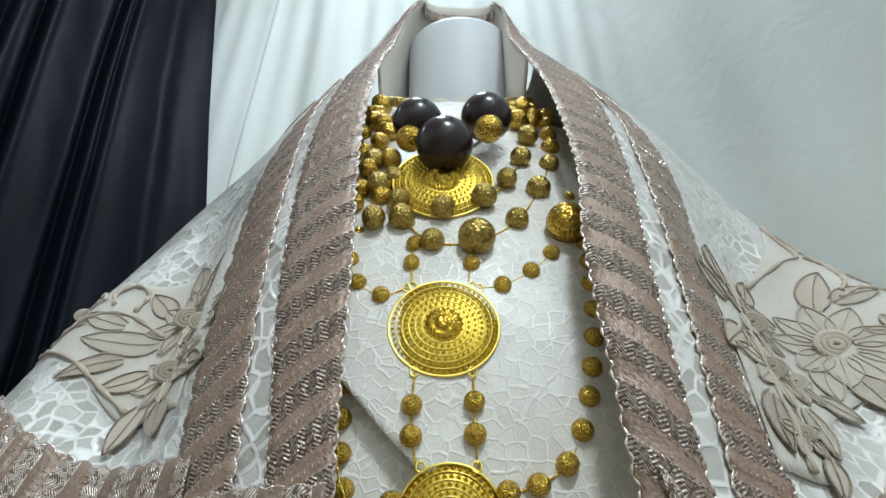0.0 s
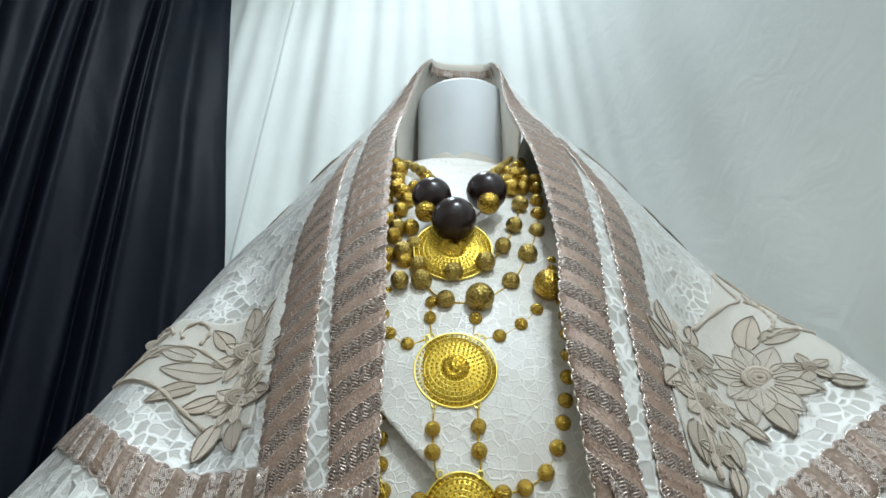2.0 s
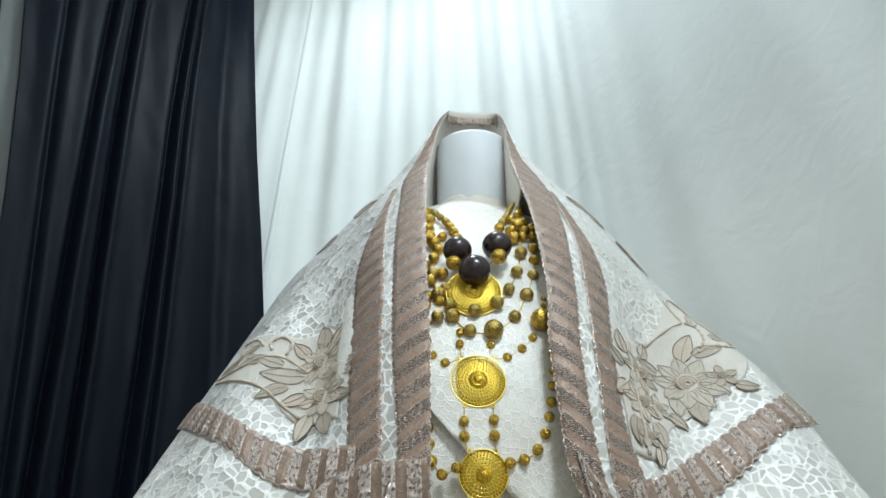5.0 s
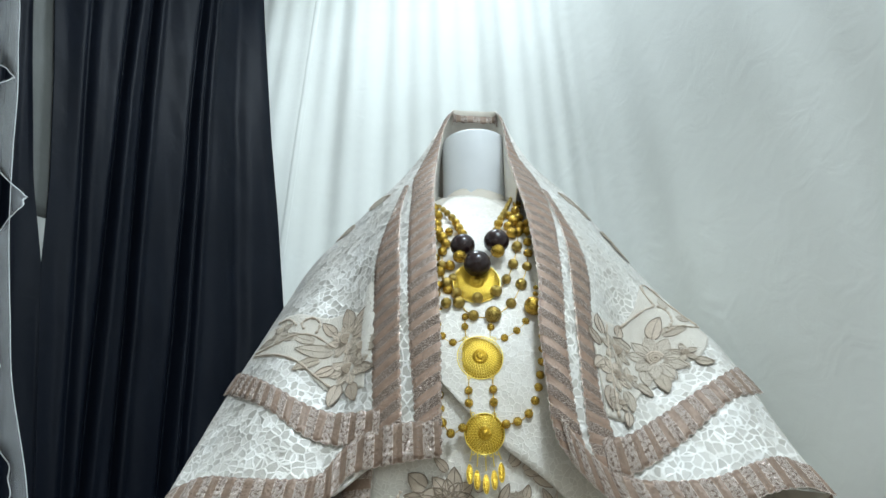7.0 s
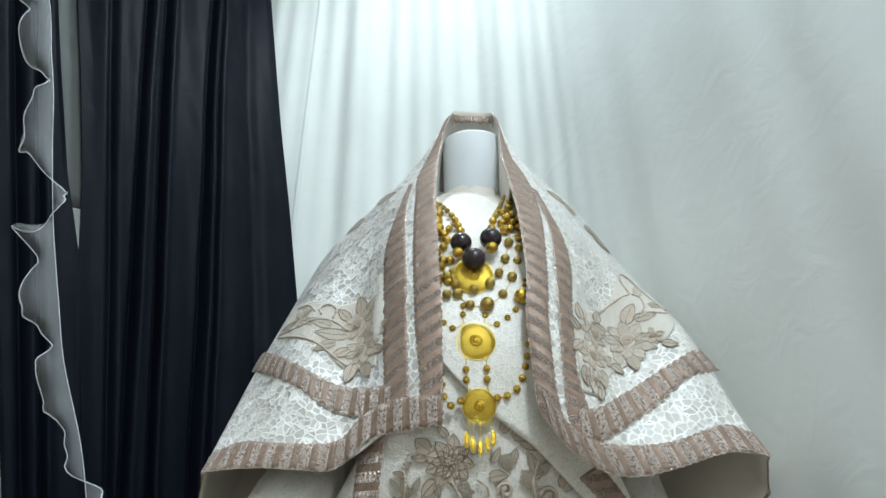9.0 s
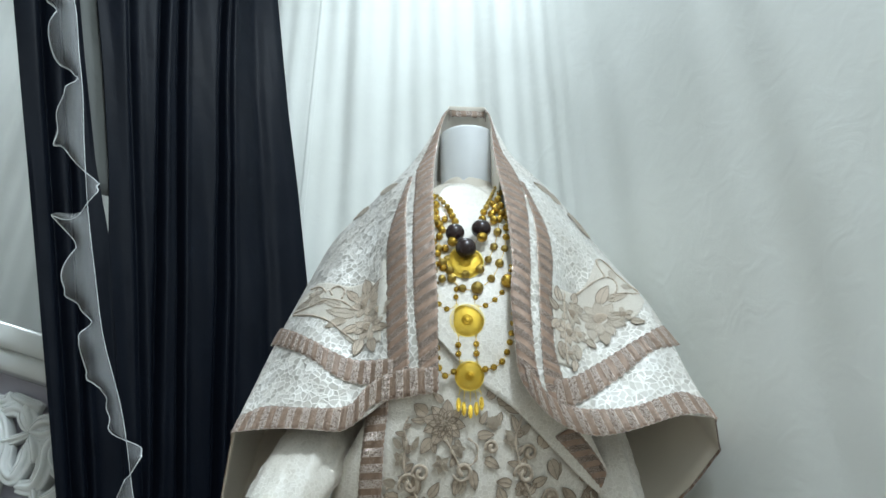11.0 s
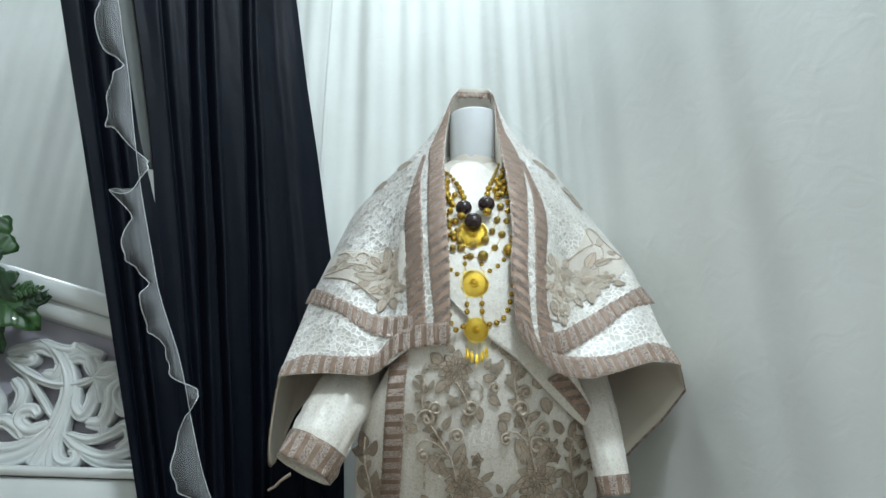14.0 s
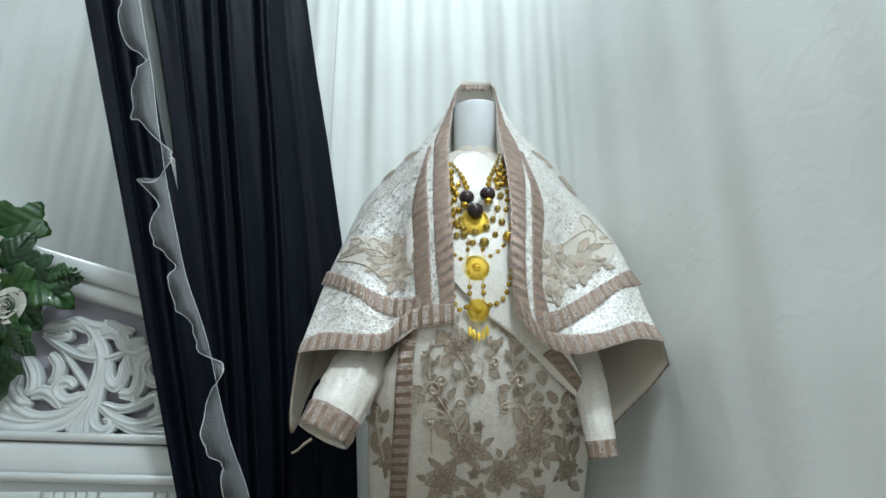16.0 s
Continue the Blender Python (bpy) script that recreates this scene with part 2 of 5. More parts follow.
BROCADE = brocade("ivory_brocade", (0.47, 0.44, 0.395), (1.0, 0.98, 0.95), 0.0125, 0.066, 0.14, 1.6, 0.8)
BODICE = brocade("ivory_satin_crackle", (0.73, 0.685, 0.62), (0.96, 0.925, 0.87), 0.0085, 0.040, 0.20, 1.0, 0.30)
LINING = plain_cloth("cream_lining", (0.72, 0.67, 0.58), (0.66, 0.60, 0.52), 0.6)
RIBBON = ribbon_cloth("taupe_ribbon_slanting", -0.55, 0.55)
RIBBON_S = ribbon_cloth("taupe_ribbon_straight", 0.0, 1.0)
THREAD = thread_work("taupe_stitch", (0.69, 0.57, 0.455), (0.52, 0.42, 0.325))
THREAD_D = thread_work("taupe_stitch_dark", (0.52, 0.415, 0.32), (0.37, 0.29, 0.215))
THREAD_L = thread_work("beige_stitch", (0.56, 0.475, 0.38), (0.43, 0.355, 0.275))
GOLD = gold("bright_gold", (0.90, 0.62, 0.10), (0.55, 0.33, 0.03), 0.28, 420.0)
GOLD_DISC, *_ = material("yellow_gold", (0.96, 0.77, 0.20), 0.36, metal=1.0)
# darker copy of the gold, painting the shade between filigree rows
GOLD_SHADE, *_ = material("shaded_gold", (0.58, 0.40, 0.06), 0.48, metal=1.0)
PICOT, *_ = material("pale_metal_thread", (0.82, 0.68, 0.60), 0.26, metal=0.6)
GOLD_OLD = gold("antique_gold", (0.56, 0.41, 0.13), (0.22, 0.15, 0.05), 0.42, 420.0)
EBONY, ns_, ln_, b_ = material("dark_polished_wood", (0.016, 0.009, 0.010), 0.27, coat=0.2)
v_ = coords(ns_, ln_, "Object", (1, 1, 6))
w_ = node(ns_, "ShaderNodeTexNoise", Scale=60.0, Detail=3.0)
ln_.new(v_, w_.inputs["Vector"])
r_ = ramp(ns_, [(0.35, (0.010, 0.006, 0.008)), (0.75, (0.05, 0.022, 0.020))])
ln_.new(w_.outputs[0], r_.inputs[0]), ln_.new(r_.outputs[0], b_.inputs["Base Color"])
PLASTIC = paint("white_plastic", (0.72, 0.74, 0.76), 0.52, 0.0)
DRAPE = plain_cloth("white_drape_cloth", (0.70, 0.715, 0.69), (0.65, 0.665, 0.635), 0.7, sheen=0.0, crease=0.6)
BLACK = plain_cloth("black_satin", (0.0046, 0.0066, 0.0118), (0.0030, 0.0043, 0.0078), 0.48, sheen=0.0)
BLACK.node_tree.nodes["Principled BSDF"].inputs["Specular IOR Level"].default_value = 0.065
CORD = thread_work("outline_cord", (0.36, 0.275, 0.20), (0.25, 0.185, 0.13))
CORD_L = thread_work("beige_outline_cord", (0.56, 0.465, 0.365), (0.46, 0.375, 0.285))
THREAD_P = thread_work("pale_stitch", (0.62, 0.54, 0.45), (0.49, 0.42, 0.34))
GLOSS = paint("white_gloss_paint", (0.76, 0.78, 0.77), 0.22, 0.5)
# grey for the shaded upper part of the curtain's gap
GAP_SHADE = plain_cloth("gap_shade_grey", (0.10, 0.105, 0.10), (0.07, 0.074, 0.07), 0.7, sheen=0.0)
CORD_W = plain_cloth("white_cord", (0.72, 0.74, 0.75), (0.62, 0.64, 0.66), 0.5)
NET = thread_work("pale_net_ground", (0.73, 0.67, 0.585), (0.63, 0.57, 0.49))
MAUVE = plain_cloth("mauve_backing", (0.50, 0.47, 0.53), (0.42, 0.40, 0.46), 0.7)
# wall and floor tones set the fill bounced from the unseen room
WALL = paint("pale_bounce_paint", (0.70, 0.70, 0.68), 0.7, 0.0)
FLOOR = paint("brown_bounce_floor", (0.27, 0.22, 0.165), 0.35, 0.2)
LEAF = leaf_skin("ivy_leaf", (0.045, 0.13, 0.03), (0.012, 0.05, 0.012))
LEAF_D = leaf_skin("dark_leaf", (0.02, 0.07, 0.02), (0.006, 0.025, 0.008))
PETAL = paint("cream_petal", (0.75, 0.73, 0.66), 0.55, 0.0)
LAMP, ns_, ln_, b_ = material("lamp_diffuser", (0.9, 0.9, 0.9), 0.5)
b_.inputs["Emission Color"].default_value, b_.inputs["Emission Strength"].default_value = (*COOL, 1), 2.0
ORGANZA, ns_, ln_, b_ = material("white_organza", (0.80, 0.82, 0.84), 0.45, sheen=0.5)
t_ = ns_.new("ShaderNodeBsdfTransparent")
x_ = ns_.new("ShaderNodeMixShader")
o_ = ns_["Material Output"]
s_ = ns_.new("ShaderNodeSeparateXYZ")
c_ = ns_.new("ShaderNodeTexCoord")
ln_.new(c_.outputs["UV"], s_.inputs[0])
r_ = ramp(ns_, [(0.0, grey(0.22)), (0.5, grey(0.12)), (0.90, grey(0.19)), (1.0, grey(0.45))])
ln_.new(s_.outputs[1], r_.inputs[0]), ln_.new(r_.outputs[0], x_.inputs[0])
ln_.new(t_.outputs[0], x_.inputs[1]), ln_.new(b_.outputs[0], x_.inputs[2]), ln_.new(x_.outputs[0], o_.inputs["Surface"])


# ---- building helpers ----
def finish(name, me, mat, parent=None, label="", smooth=True):
    me.materials.append(mat)
    if smooth:
        me.polygons.foreach_set("use_smooth", [True] * len(me.polygons))
    ob = new(name, me)
    ob.parent = parent
    return tagged(ob, label)


def part(name, bm, mat, parent=None, label="", smooth=True):
    me = bpy.data.meshes.new(name)
    bm.to_mesh(me)
    bm.free()
    return finish(name, me, mat, parent, label, smooth)


def thing(name, label, category, group="", at=(0, 0, 0)):
    e = new(name)
    e.empty_display_size = 0.05
    e.location = at
    return tagged(e, label, category, group)


def sheet(name, fn, nu, nv, mat, parent=None, label="", thick=0.0, uv=None, closed=False):
    """A grid of fn(u, v), u and v from 0 to 1, with metres along it as its UV."""
    p = np.array([[fn(i / nu, j / nv) for j in range(nv + 1)] for i in range(nu + 1)], float)
    du = np.linalg.norm(np.diff(p, axis=0), axis=2).mean(axis=1)
    dv = np.linalg.norm(np.diff(p, axis=1), axis=2).mean(axis=0)
    us, vs = np.concatenate([[0], np.cumsum(du)]), np.concatenate([[0], np.cumsum(dv)])
    faces = [(i * (nv + 1) + j, (i + 1) * (nv + 1) + j, (i + 1) * (nv + 1) + j + 1, i * (nv + 1) + j + 1) for i in range(nu) for j in range(nv)]
    me = bpy.data.meshes.new(name)
    me.from_pydata(p.reshape(-1, 3).tolist(), [], faces)
    layer = me.uv_layers.new(name="UVMap")
    w = np.zeros((len(faces), 4, 2))
    for k, (i, j) in enumerate((i, j) for i in range(nu) for j in range(nv)):
        for n, (a, b) in enumerate(((i, j), (i + 1, j), (i + 1, j + 1), (i, j + 1))):
            w[k, n] = (a / nu, b / nv) if uv == "unit" else (us[a], vs[b])
    layer.data.foreach_set("uv", w.ravel())
    ob = finish(name, me, mat, parent, label)
    if thick:
        s = ob.modifiers.new("thickness", "SOLIDIFY")
        s.thickness, s.offset = thick, 0
    return ob


LINES = {}


def along(points, t):
    """The point at the share t of the length of a smooth line through the points."""
    key = tuple(map(tuple, points)) if isinstance(points[0], tuple) else None
    if key is None or key not in LINES:
        p = [np.array(q, float) for q in points]
        d = np.concatenate([[0], np.cumsum(np.linalg.norm(np.diff(np.array(p), axis=0), axis=1))])
        if key is not None:
            LINES[key] = (p, d)
    else:
        p, d = LINES[key]
    s = min(max(t, 0), 1) * d[-1]
    i = min(int(np.searchsorted(d, s, side="right")) - 1, len(p) - 2)
    f = (s - d[i]) / max(d[i + 1] - d[i], 1e-9)
    a, b = p[i], p[i + 1]
    ta = (b - p[i - 1]) * (d[i + 1] - d[i]) / (d[i + 1] - d[i - 1]) if i else b - a
    tb = (p[i + 2] - a) * (d[i + 1] - d[i]) / (d[i + 2] - d[i]) if i + 2 < len(p) else b - a
    return (2 * f**3 - 3 * f**2 + 1) * a + (f**3 - 2 * f**2 + f) * ta + (-2 * f**3 + 3 * f**2) * b + (f**3 - f**2) * tb


def tube_into(bm, points, radius, sides=6, closed=False, flat=1.0):
    """Sweeps a round section along points; radius is a number or a function of the share of the way."""
    pts = [Vector(p) for p in points]
    rings, n = [], len(pts)
    up = None
    for i, p in enumerate(pts):
        a, b = pts[(i - 1) % n if closed else max(i - 1, 0)], pts[(i + 1) % n if closed else min(i + 1, n - 1)]
        d = (b - a).normalized()
        if up is None:
            up = d.orthogonal().normalized() if abs(d.y) > 0.95 else (Vector((0, 1, 0)) - d * d.y).normalized()
        up = (up - d * up.dot(d)).normalized()
        side = d.cross(up)
        r = radius(i / max(n - 1, 1)) if callable(radius) else radius
        rings.append([bm.verts.new(p + (side * math.cos(2 * math.pi * k / sides) + up * flat * math.sin(2 * math.pi * k / sides)) * r) for k in range(sides)])
    for i in range(n if closed else n - 1):
        a, b = rings[i], rings[(i + 1) % n]
        for k in range(sides):
            bm.faces.new((a[k], a[(k + 1) % sides], b[(k + 1) % sides], b[k]))
    if not closed:
        bm.faces.new(rings[0][::-1]), bm.faces.new(rings[-1])


def box_into(bm, lo, hi, bevel=0.0):
    c = bmesh.ops.create_cube(bm, size=1)
    for v in c["verts"]:
        v.co = Vector([(lo[i] + hi[i]) / 2 + v.co[i] * (hi[i] - lo[i]) for i in range(3)])
    if bevel:
        edges = {e for v in c["verts"] for e in v.link_edges}
        bmesh.ops.bevel(bm, geom=list(edges), offset=bevel, segments=2, affect="EDGES", profile=0.5)


def bell(x, z, cx, cz, sx, sz, a):
    return a * math.exp(-(((x - cx) / sx) ** 2) - ((z - cz) / sz) ** 2)


def cape_y(x, z):
    """How far ahead the cape's front lies: it rounds off to the shoulders and dips behind the lapels."""
    d = z - 0.98
    y = 0.3245 - 0.1594 * x + 1.0906 * x * x + 0.014 * d + 0.5976 * d * d + 0.0633 * x * d + 4.2291 * x * x * d
    up = min(max((z - 1.42) / 0.22, 0), 1)
    side = min(max((-x - 0.19) / 0.15, 0), 1) * min(max((1.42 - z) / 0.12, 0), 1)
    y -= 0.037 * side * side * (3 - 2 * side)
    edge = min(max((x - 0.30) / 0.09, 0), 1)
    y -= edge * edge * (3 - 2 * edge) * bell(0, z, 0, 1.02, 1, 0.13, 0.034)
    return y - 0.06 * up * up * (3 - 2 * up) + bell(x, z, 0.245, 1.02, 0.06, 0.14, 0.06) + bell(x, z, -0.22, 1.04, 0.05, 0.14, 0.045) - bell(x, z, -0.085, 1.06, 0.06, 0.22, 0.020) - bell(x, z, 0.105, 1.00, 0.05, 0.20, 0.018)


def chest_y(x, z):
    d = z - 0.98
    return 0.3435 + 0.0535 * d + 0.9674 * d * d + x * x
# ---- the room: unseen shell, added to bounce light ----
def slab(name, lo, hi, mat):
    bm = bmesh.new()
    box_into(bm, lo, hi)
    return tagged(part(name, bm, mat, smooth=False), kind="structure")


slab("floor", (-3.2, -3.4, -0.1), (1.6, 1.9, 0.0), FLOOR)
slab("ceiling", (-3.2, -3.4, TOP), (1.6, 1.9, TOP + 0.1), WALL)
slab("wall_north", (-3.2, 1.8, 0.0), (1.6, 1.9, TOP), WALL)
slab("wall_south", (-3.2, -3.4, 0.0), (1.6, -3.3, TOP), WALL)
slab("wall_west", (-3.2, -3.3, 0.0), (-3.1, 1.8, TOP), WALL)
slab("wall_east", (1.5, -3.3, 0.0), (1.6, 1.8, TOP), WALL)
# assumed fixtures, out of view, round the added lights
for lx, ly, lz, size, watts in LAMPS:
    lamp = thing("assumed_ceiling_lamp", "unseen round white ceiling lamp, added to light the set, switched on", "lamp", "ceiling lamps", (lx, ly, 0))
    bm = bmesh.new()
    bmesh.ops.create_cone(bm, cap_ends=True, segments=32, radius1=size / 2 + 0.02, radius2=size / 2 + 0.03, depth=0.05, matrix=Matrix.Translation((0, 0, TOP - 0.025)))
    part("housing", bm, WALL, lamp)
    bm = bmesh.new()
    bmesh.ops.create_cone(bm, cap_ends=True, segments=32, radius1=size / 2 - 0.01, radius2=size / 2 + 0.005, depth=0.03, matrix=Matrix.Translation((0, 0, TOP - 0.065)))
    part("diffuser", bm, LAMP, lamp)

# ---- backdrop cloths ----
PLAN = [(-3.0, 1.42), (-1.9, 1.40), (-1.1, 1.32), (-0.6, 1.22), (-0.2, 1.185), (0.08, 1.125), (0.27, 1.00), (0.40, 0.80), (0.49, 0.54), (0.565, 0.26), (0.645, 0.02), (0.76, -0.35), (0.92, -1.0), (1.1, -2.0), (1.2, -3.2)]


@functools.lru_cache(None)
def drape_plan(u):
    q = along(PLAN, min(u + 0.004, 1)) - along(PLAN, max(u - 0.004, 0))
    return along(PLAN, u), q / np.linalg.norm(q)


def drape_point(u, v):
    z = 0.01 + (TOP - 0.03) * v
    p, q = drape_plan(u)
    out = np.array([q[1], -q[0]])
    out = out if out[1] < 0 or p[0] > 0.3 else -out
    out = -out if p[0] > 0.3 and out[0] > 0 else out
    s = u * 8.2
    drift = 0.05 * math.sin(1.7 * s) * (1 - v)
    fine = math.sin(2 * math.pi * (s + drift) / 0.085 + 2.2 * math.sin(3.1 * s)) + 0.6 * math.sin(2 * math.pi * (s - drift) / 0.143 + 1.0)
    wide = math.sin(2 * math.pi * (s + 2 * drift) / 0.31 + 0.6) + 0.5 * math.sin(2 * math.pi * s / 0.19 + 2.0 * v)
    side = 1 / (1 + math.exp(-(p[0] - 0.36) / 0.03))
    a = (1 - side) * 0.0048 * (0.35 + 0.65 * v) * fine + (0.004 + 0.006 * v) * wide * (1 - 0.62 * side) * (1 - 0.75 * math.exp(-(((p[0] - 0.36) / 0.09) ** 2)))
    # two soft overlapping pleats on the side
    for at, deep in ((0.10, 0.010), (-0.42, 0.010)):
        k = (p[1] - at + 0.12 * (v - 0.5)) / 0.08
        a += deep * side * (0.3 + v) * (math.exp(-k * k) if k > 0 else math.exp(-k * k / 6))
    a += 0.004 * noise.noise(Vector((s * 3, z * 3, 0)))
    return (p[0] + out[0] * a, p[1] + out[1] * a, z)


drape = thing("white_drape", "white cloth backdrop hanging in soft pleats round the corner", "drape")
for lo, hi, n in ((0.0, 0.325, 200), (0.322, 1.0, 560)):
    sheet("cloth_width", lambda u, v: drape_point(lo + (hi - lo) * u, v), n, 80, DRAPE, drape, thick=0.002)


def black_left(z):
    return np.array([-0.85 - 0.258 * (z - 0.414), 0.66 + 0.16 * (1.2 - z)])


BLACK_EDGE = [(0.0, -0.352), (0.40, -0.370), (0.74, -0.390), (1.30, -0.462), (1.74, -0.542), (2.05, -0.603), (2.6, -0.700), (3.3, -0.815)]


def black_right(z):
    return np.array([float(np.interp(z, [e[0] for e in BLACK_EDGE], [e[1] for e in BLACK_EDGE])), 1.125])


def black_between(lo, hi):
    """One of the two widths of the curtain: broad flat fall with a few narrow, deep folds."""
    def at(w, v):
        z = 0.01 + (TOP - 0.03) * v
        a, b = black_left(z), black_right(z)
        u0, u1 = lo(z), hi(z)
        u = u0 + (u1 - u0) * w
        p, q = a + (b - a) * u, (b - a) / np.linalg.norm(b - a)
        out = np.array([q[1], -q[0]])
        fan = 0.11 * (z - 1.5)
        g = 0.006 * math.sin(2 * math.pi * (u * 3.1 - 0.5 * fan)) + 0.002 * math.sin(2 * math.pi * (u * 9.3 + 0.2 * math.sin(2 * z)) + 1)
        for c, lean, wide, deep in ((0.07, 0.2, 0.014, 0.018), (0.13, 0.3, 0.010, 0.020), (0.335, 0.5, 0.012, 0.014), (0.415, 1.0, 0.011, 0.030), (0.492, 0.9, 0.010, 0.030), (0.645, 1.0, 0.012, 0.032), (0.685, 0.9, 0.008, 0.018), (0.84, 0.5, 0.03, 0.014)):
            k = (u - c - lean * fan) / wide
            g -= deep * math.exp(-k * k)
            g += 0.3 * deep * math.exp(-(((k - 2.4) / 1.3) ** 2))
        g += 0.006 * noise.noise(Vector((u * 6, z * 2, 3))) + 0.0025 * noise.noise(Vector((u * 20 + z * 5, z * 9, 7)))
        g *= min(1, 14 * w + 0.2, 14 * (1 - w) + 0.2)
        return (p[0] + out[0] * g, p[1] + out[1] * g, z)
    return at


def gap_left(z):
    return 0.205 + 0.010 * min(max((1.9 - z) / 0.6, 0), 1) + 0.02 * min(max((1.56 - z) / 0.22, 0), 1)


def gap_right(z):
    return 0.262 - 0.018 * min(max((1.9 - z) / 0.6, 0), 1) - 0.014 * min(max((1.56 - z) / 0.22, 0), 1)


black = thing("black_curtain", "black satin curtain in deep folds with a sheer ruffle", "curtain")
sheet("curtain_cloth", black_between(lambda z: 0.0, gap_left), 120, 90, BLACK, black, thick=0.002)
sheet("curtain_cloth", black_between(gap_right, lambda z: 1.0), 260, 90, BLACK, black, thick=0.002)
# added sheet: its grey stands in for shade on the drape behind
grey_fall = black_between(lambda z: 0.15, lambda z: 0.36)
sheet("gap_shade_sheet", lambda u, v: np.array(grey_fall(u, 0.45 + 0.55 * v)) + np.array([0.015, 0.035, 0]), 30, 40, GAP_SHADE, black, "added grey sheet standing in for the shade in the curtain's gap", thick=0.002)
SEAM = [(-1.36, 0.36, 2.75), (-1.052, 0.518, 1.948), (-1.009, 0.544, 1.774), (-0.981, 0.560, 1.660), (-0.955, 0.580, 1.521), (-0.923, 0.602, 1.368), (-0.905, 0.616, 1.289), (-0.870, 0.640, 1.153), (-0.837, 0.660, 1.033), (-0.768, 0.686, 0.859), (-0.718, 0.712, 0.682), (-0.683, 0.727, 0.572), (-0.622, 0.749, 0.419), (-0.55, 0.80, 0.05)]
# height of each puff's middle, its half height and how far it stands out; a minus turns it over to the other side
PUFFS = [(2.62, 0.1, 0.06), (2.42, 0.08, 0.051), (2.26, 0.07, -0.034), (2.12, 0.07, 0.06), (1.955, 0.075, 0.061), (1.815, 0.085, 0.056), (1.555, 0.115, 0.07), (1.395, 0.075, -0.038), (1.292, 0.045, 0.072), (1.15, 0.105, 0.054), (0.985, 0.055, 0.049), (0.865, 0.085, 0.031), (0.77, 0.04, -0.043), (0.59, 0.105, 0.054), (0.43, 0.065, 0.058), (0.27, 0.08, 0.048), (0.12, 0.06, 0.048)]


def ruffle_point(u, v):
    """The gathered strip puffs out from its seam and is pinched in between."""
    p = along(SEAM, u)
    z = p[2]
    out, lift = 0.011, 0.0
    for c, h, wide in PUFFS:
        k = (z - c) / h
        if abs(k) < 1.25:
            swell = math.exp(-abs(k) ** 3 * 1.3)
            out += wide * swell
            lift += abs(wide) * 0.45 * swell * math.sin(2.6 * k + c * 9)
    w = out * v + 0.004 * v * math.sin(95 * z + 2 * math.sin(23 * z))
    curl = math.sin(math.pi * v)
    return p + np.array([-w, -0.035 - 0.45 * abs(out) * curl + lift * v + 0.004 * v * math.sin(60 * z), 0.35 * out * v * math.sin(31 * z) - 0.12 * lift * v])


sheet("ruffle", ruffle_point, 700, 12, ORGANZA, black, "sheer white organza ruffle with a corded edge", uv="unit")
for v in (0.0, 1.0):
    bm = bmesh.new()
    tube_into(bm, [ruffle_point(i / 700, v) for i in range(701)], 0.0010 if v else 0.0007, 5)
    part("ruffle_cord", bm, CORD_W, black)

# ---- mannequin ----
bm = bmesh.new()
prof = [(0.0, 1.560, 0.565), (0.064, 1.559, 0.565), (0.071, 1.556, 0.565), (0.073, 1.550, 0.566), (0.071, 1.48, 0.575), (0.070, 1.42, 0.59), (0.071, 1.38, 0.60), (0.085, 1.34, 0.615), (0.13, 1.30, 0.62), (0.15, 1.2, 0.62), (0.14, 1.05, 0.62), (0.12, 0.9, 0.62), (0.15, 0.7, 0.64), (0.12, 0.55, 0.64), (0.02, 0.5, 0.64), (0.02, 0.02, 0.64), (0.16, 0.015, 0.64), (0.16, 0.0, 0.64), (0.0, 0.0, 0.64)]
rings = []
for r, z, y in prof:
    rings.append([bm.verts.new((0.025 + max(r, 1e-4) * math.cos(2 * math.pi * k / 40), y + max(r, 1e-4) * 0.80 * math.sin(2 * math.pi * k / 40), z)) for k in range(40)])
for a, b in zip(rings, rings[1:]):
    for k in range(40):
        bm.faces.new((a[k], b[k], b[(k + 1) % 40], a[(k + 1) % 40]))
tagged(part("mannequin", bm, PLASTIC), "white plastic mannequin with a cut-off neck, on a stand", "mannequin")

# ---- tunic ----
tunic = thing("tunic", "long ivory brocade tunic with taupe flower embroidery, on the mannequin", "tunic")
HALF = [(1.40, 0.070), (1.37, 0.10), (1.33, 0.16), (1.28, 0.19), (1.15, 0.20), (1.0, 0.20), (0.88, 0.195), (0.80, 0.215), (0.72, 0.268), (0.62, 0.298), (0.5, 0.307), (0.35, 0.312), (0.15, 0.33), (0.02, 0.34)]


def half(z):
    return float(np.interp(z, [h[0] for h in HALF][::-1], [h[1] for h in HALF][::-1]))


def tunic_point(u, v):
    z = 1.40 - 1.37 * v
    a = 2 * math.pi * u
    hw = half(z)
    x = hw * math.sin(a)
    front = chest_y(0.015 + x, z) + 0.05 * (1 - abs(math.cos(a))) ** 2 * min(1, hw / 0.2)
    back = chest_y(hw, z) + 0.05 + (0.26 if z < 1.3 else 0.26 * max(0.15, (1.4 - z) / 0.1)) * abs(math.cos(a)) ** 0.8
    t = 0.5 + 0.5 * math.tanh(8 * math.cos(a))
    y = front * t + back * (1 - t) if math.cos(a) < 0.35 else front
    y += 0.0012 * noise.noise(Vector((x * 14, z * 14, 1))) + (0.008 * math.sin(9 * a + 3 * z) if math.cos(a) < 0 else 0)
    return (0.015 + x, y, z)


sheet("tunic_body", tunic_point, 140, 120, BODICE, tunic)


